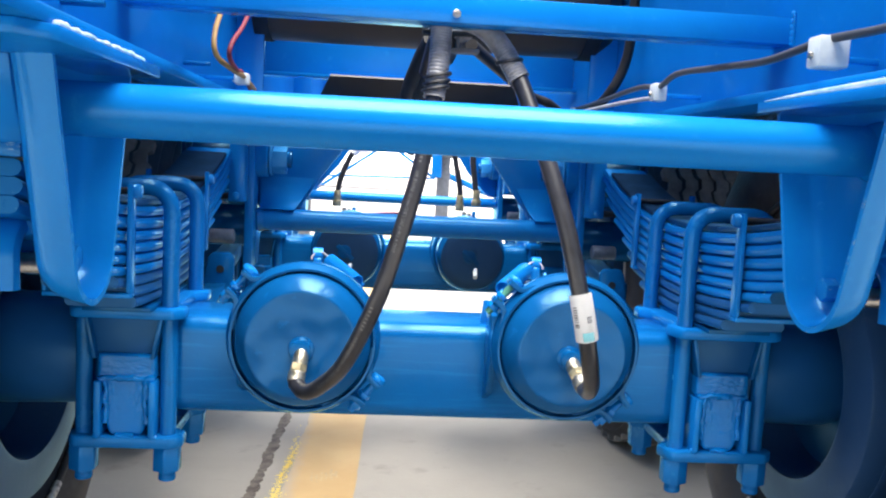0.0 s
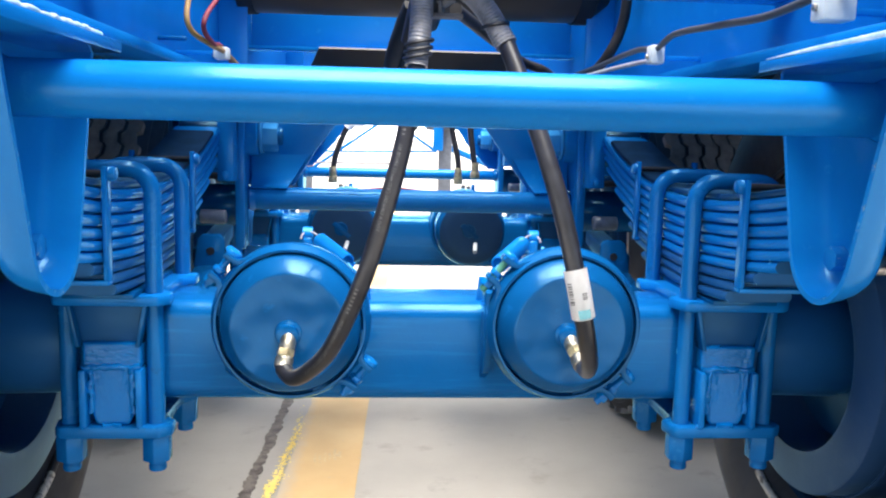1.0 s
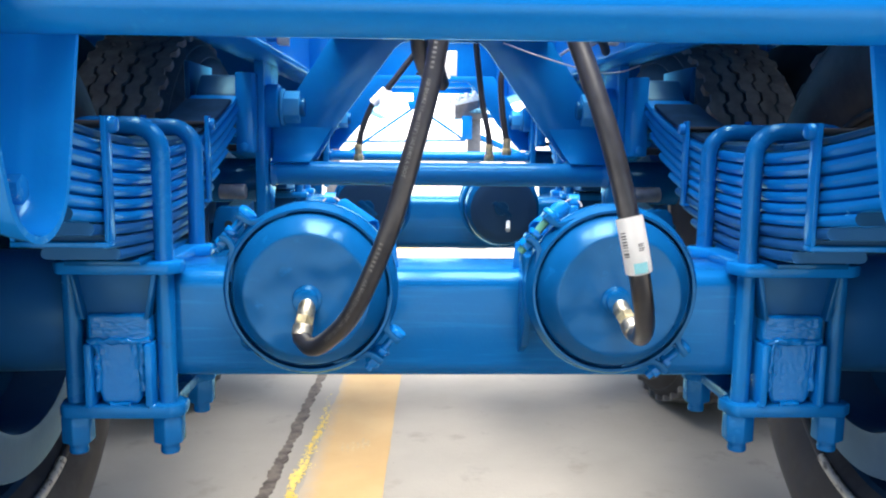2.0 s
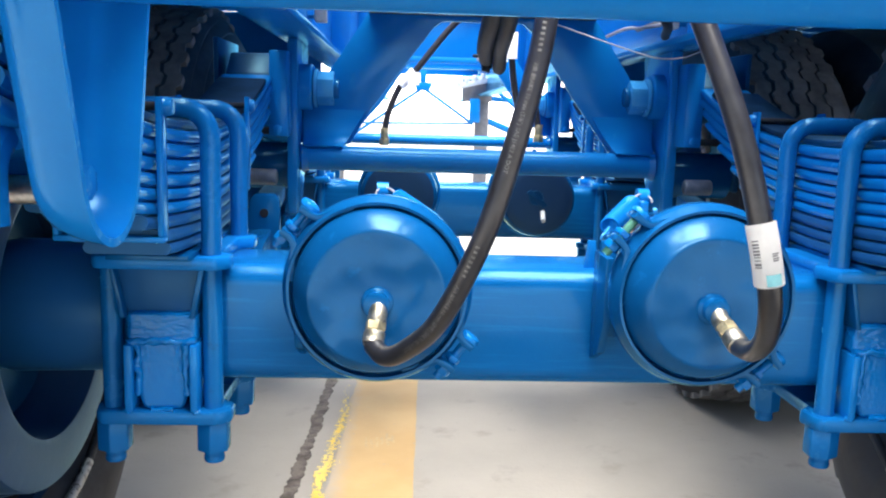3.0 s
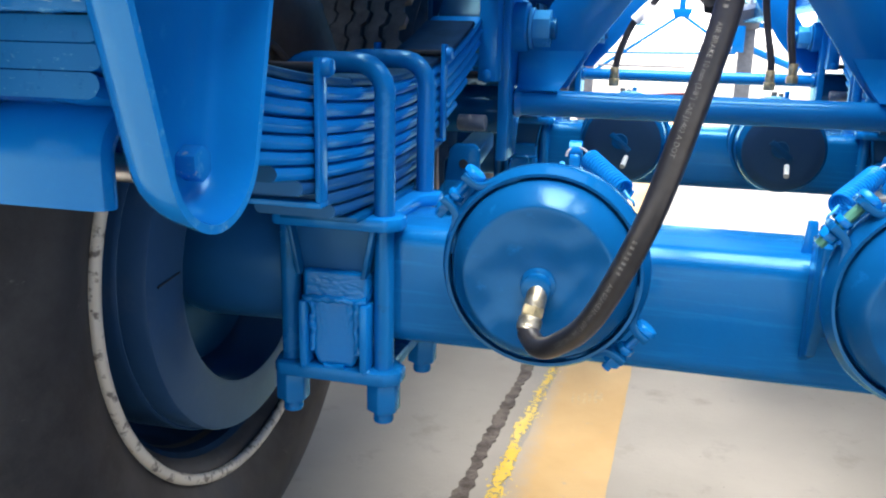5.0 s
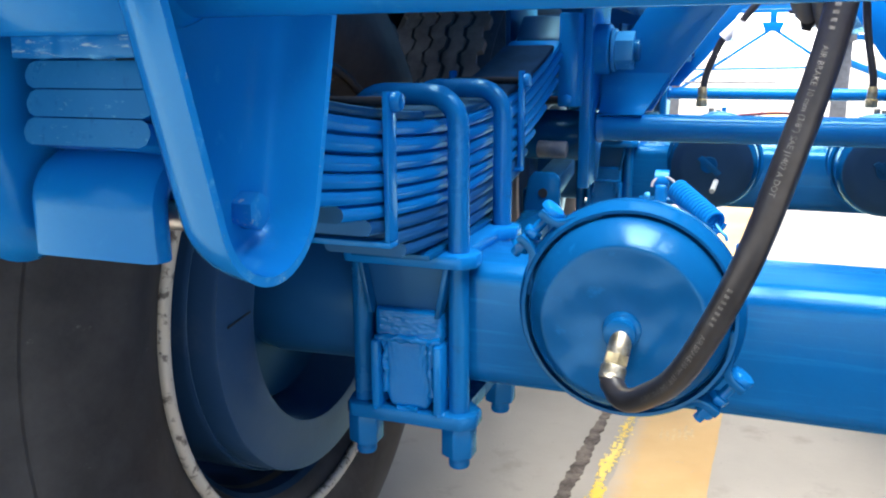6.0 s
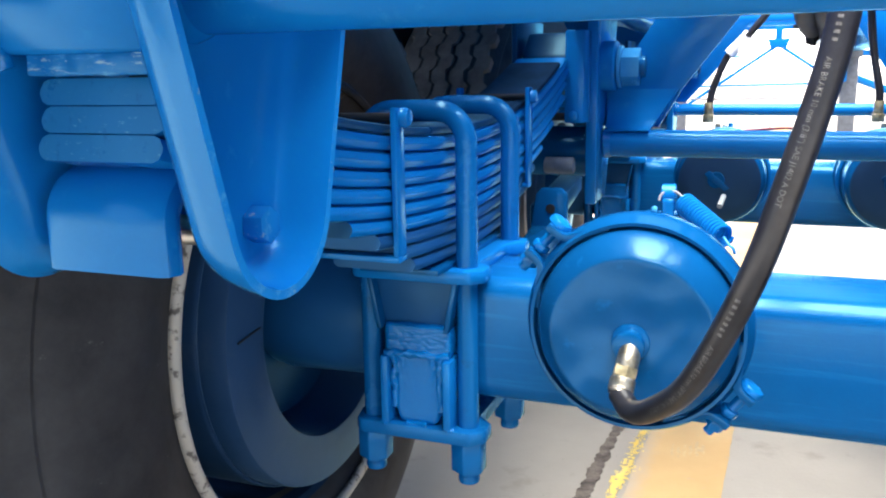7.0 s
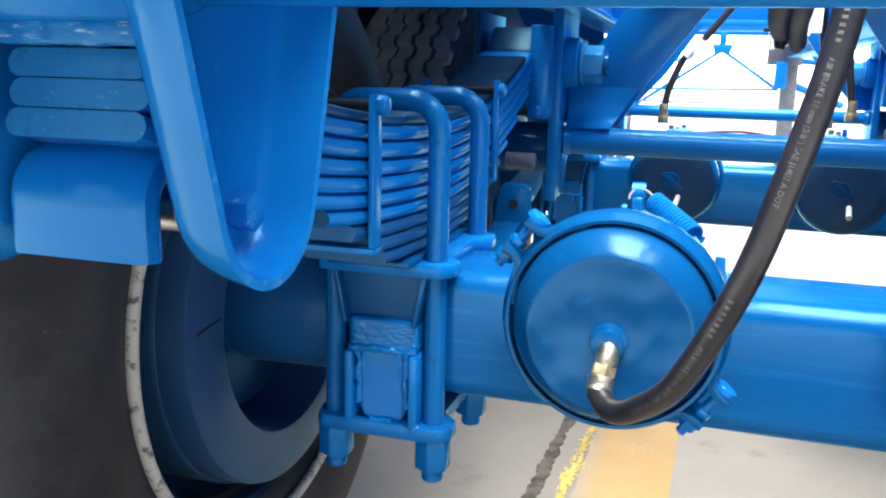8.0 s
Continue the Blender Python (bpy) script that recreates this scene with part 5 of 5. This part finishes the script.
# ---- torque arms ----
def torque_arm(s, y0):
    t = thing("torque_arm", "blue torque arm between axle and equaliser hanger", "torque arm", "torque arms beside the springs")
    pts = [(s * 0.434, 0.540), (s * 0.424, 0.612), (s * 0.418, 0.650), (s * 0.408, 0.660), (s * 0.376, 0.660), (s * 0.367, 0.650), (s * 0.366, 0.600), (s * 0.378, 0.540)]
    part("arm", slab(pts, "y", y0 + 0.335, y0 + 0.347, 0.003), BLUE_DEEP, t)
    # The hole's inner shade is a black disc on the arm.
    part("bolt_hole", rod((s * 0.393, y0 + 0.3335, 0.627), (s * 0.393, y0 + 0.336, 0.627), 0.0075, 16), BLACK, t)
    part("strut", slab([(y0 + 0.08, 0.50), (y0 + 0.335, 0.555), (y0 + 0.335, 0.60), (y0 + 0.08, 0.55)], "x", s * 0.380, s * 0.424, 0.004), BLUE_DEEP, t)
    part("link", slab([(y0 + 0.347, 0.590), (y0 + 0.555, 0.628), (y0 + 0.555, 0.656), (y0 + 0.347, 0.630)], "x", s * 0.388, s * 0.430, 0.004), NAVY, t)
    part("bush", rod((s * 0.406, y0 + 0.565, 0.671), (s * 0.460, y0 + 0.565, 0.671), 0.0155, 20, 0.003), BUSH_GREY, t, "grey worn steel bush")
    return t


for s in (-1, 1):
    a0 = torque_arm(s, AXLE_Y)
    copy_thing(a0, Matrix.Translation((0, PITCH, 0)))


# ---- landing gear and braces far ahead ----
def landing_gear():
    t = thing("landing_gear", "blue and grey landing legs with diagonal braces far ahead", "landing gear")
    y = 6.0
    for x in (-0.62, 0.36):
        part("leg", box(x - 0.045, x + 0.045, y - 0.04, y + 0.04, 0.30, 1.06, 0.004), FAR_STEEL, t)
        part("foot", box(x - 0.10, x + 0.10, y - 0.08, y + 0.08, 0.0, 0.03, 0.004), FAR_STEEL, t)
        part("inner_leg", box(x - 0.035, x + 0.035, y - 0.03, y + 0.03, 0.03, 0.30, 0.003), FAR_STEEL, t)
    part("mount", box(0.22, 0.42, y - 0.06, y - 0.045, 0.90, 1.05, 0.003), FAR_STEEL, t)
    part("cable_rack", slab([(0.13, 0.965), (0.46, 1.045), (0.46, 1.085), (0.13, 0.995)], "y", y - 0.11, y - 0.085, 0.004), CLIP_GREY, t, "pale grey rack with a row of lugs")
    for k in range(5):
        part("lug", rod((0.19 + 0.055 * k, y - 0.098, 1.005 + 0.0145 * k), (0.19 + 0.055 * k, y - 0.098, 1.045 + 0.0145 * k), 0.016, 12, 0.004), CLIP_GREY, t)
    part("gear_box", box(0.27, 0.34, y - 0.10, y - 0.06, 0.76, 0.92, 0.004), BLUE, t)
    part("cross_brace", rod((-0.62, y, 0.735), (0.30, y, 0.752), 0.007, 10), BLUE, t)
    part("diagonal", rod((-0.045, y, 0.985), (-0.60, y, 0.60), 0.010, 10), BLUE, t)
    part("diagonal", rod((-0.045, y, 0.985), (0.30, y, 0.75), 0.010, 10), BLUE, t)
    part("apex_plate", slab([(-0.09, 0.965), (0.0, 0.965), (0.02, 1.02), (-0.11, 1.02)], "y", y - 0.02, y - 0.012, 0.001), BLUE, t)
    part("apex_strut", box(-0.065, -0.025, y - 0.012, y + 0.012, 1.0195, 1.10, 0.001), BLUE, t)
    part("strut", rod((0.34, y, 0.80), (0.70, y + 0.2, 0.66), 0.022, 10), BLUE, t)
    part("strut", rod((0.36, y, 0.93), (0.70, y + 0.1, 0.91), 0.018, 10), BLUE, t)
    part("strut", rod((0.38, y, 1.04), (0.66, y, 0.82), 0.014, 10), BLUE, t)
    part("crank_shaft", tube([(-0.55, y - 0.05, 0.66), (0.0, y - 0.05, 0.66)], 0.006, 8, 2), FAR_STEEL, t)
    return t


landing_gear()

# ---- marks ----
def floor_mark():
    t = thing("floor_stencil", "faint dark smudged stencil on the ochre stripe", "stencil mark")
    t["kind"] = "structure"
    part("smudge", worn_layer(-0.240, -0.165, 2.10, 2.215, 0.0030, 0.0037, lambda x, y, n: n > 0.35 + 1.1 * abs((y - 2.158) / 0.055) ** 2 - 0.75 * (math.sin((x + 0.24 + 0.1 * (y - 2.15)) * 480) > 0) and (x < -0.173 + 0.01 * n), 8), SMUDGE, t)
    return t


floor_mark()
tagged(part("rim_scratch", rod((-0.6062, 1.072, 0.553), (-0.6040, 1.112, 0.560), 0.0014, 6), BLACK), "short black scratch on the blue rim", "scratch")


# ---- glowing wall that stands in for the bright distance ----
def backdrop():
    m, t, p = material("glowing_white_wall")
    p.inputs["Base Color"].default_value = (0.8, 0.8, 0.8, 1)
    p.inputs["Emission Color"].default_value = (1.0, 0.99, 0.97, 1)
    # Emission paints in the glare of the distance; the wall is no lamp.
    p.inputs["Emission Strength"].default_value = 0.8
    return tagged(part("backdrop", box(-160, 160, 190, 190.5, 0, 45, 0), m), "glowing white wall standing in for the bright distance", "backdrop", kind="structure")


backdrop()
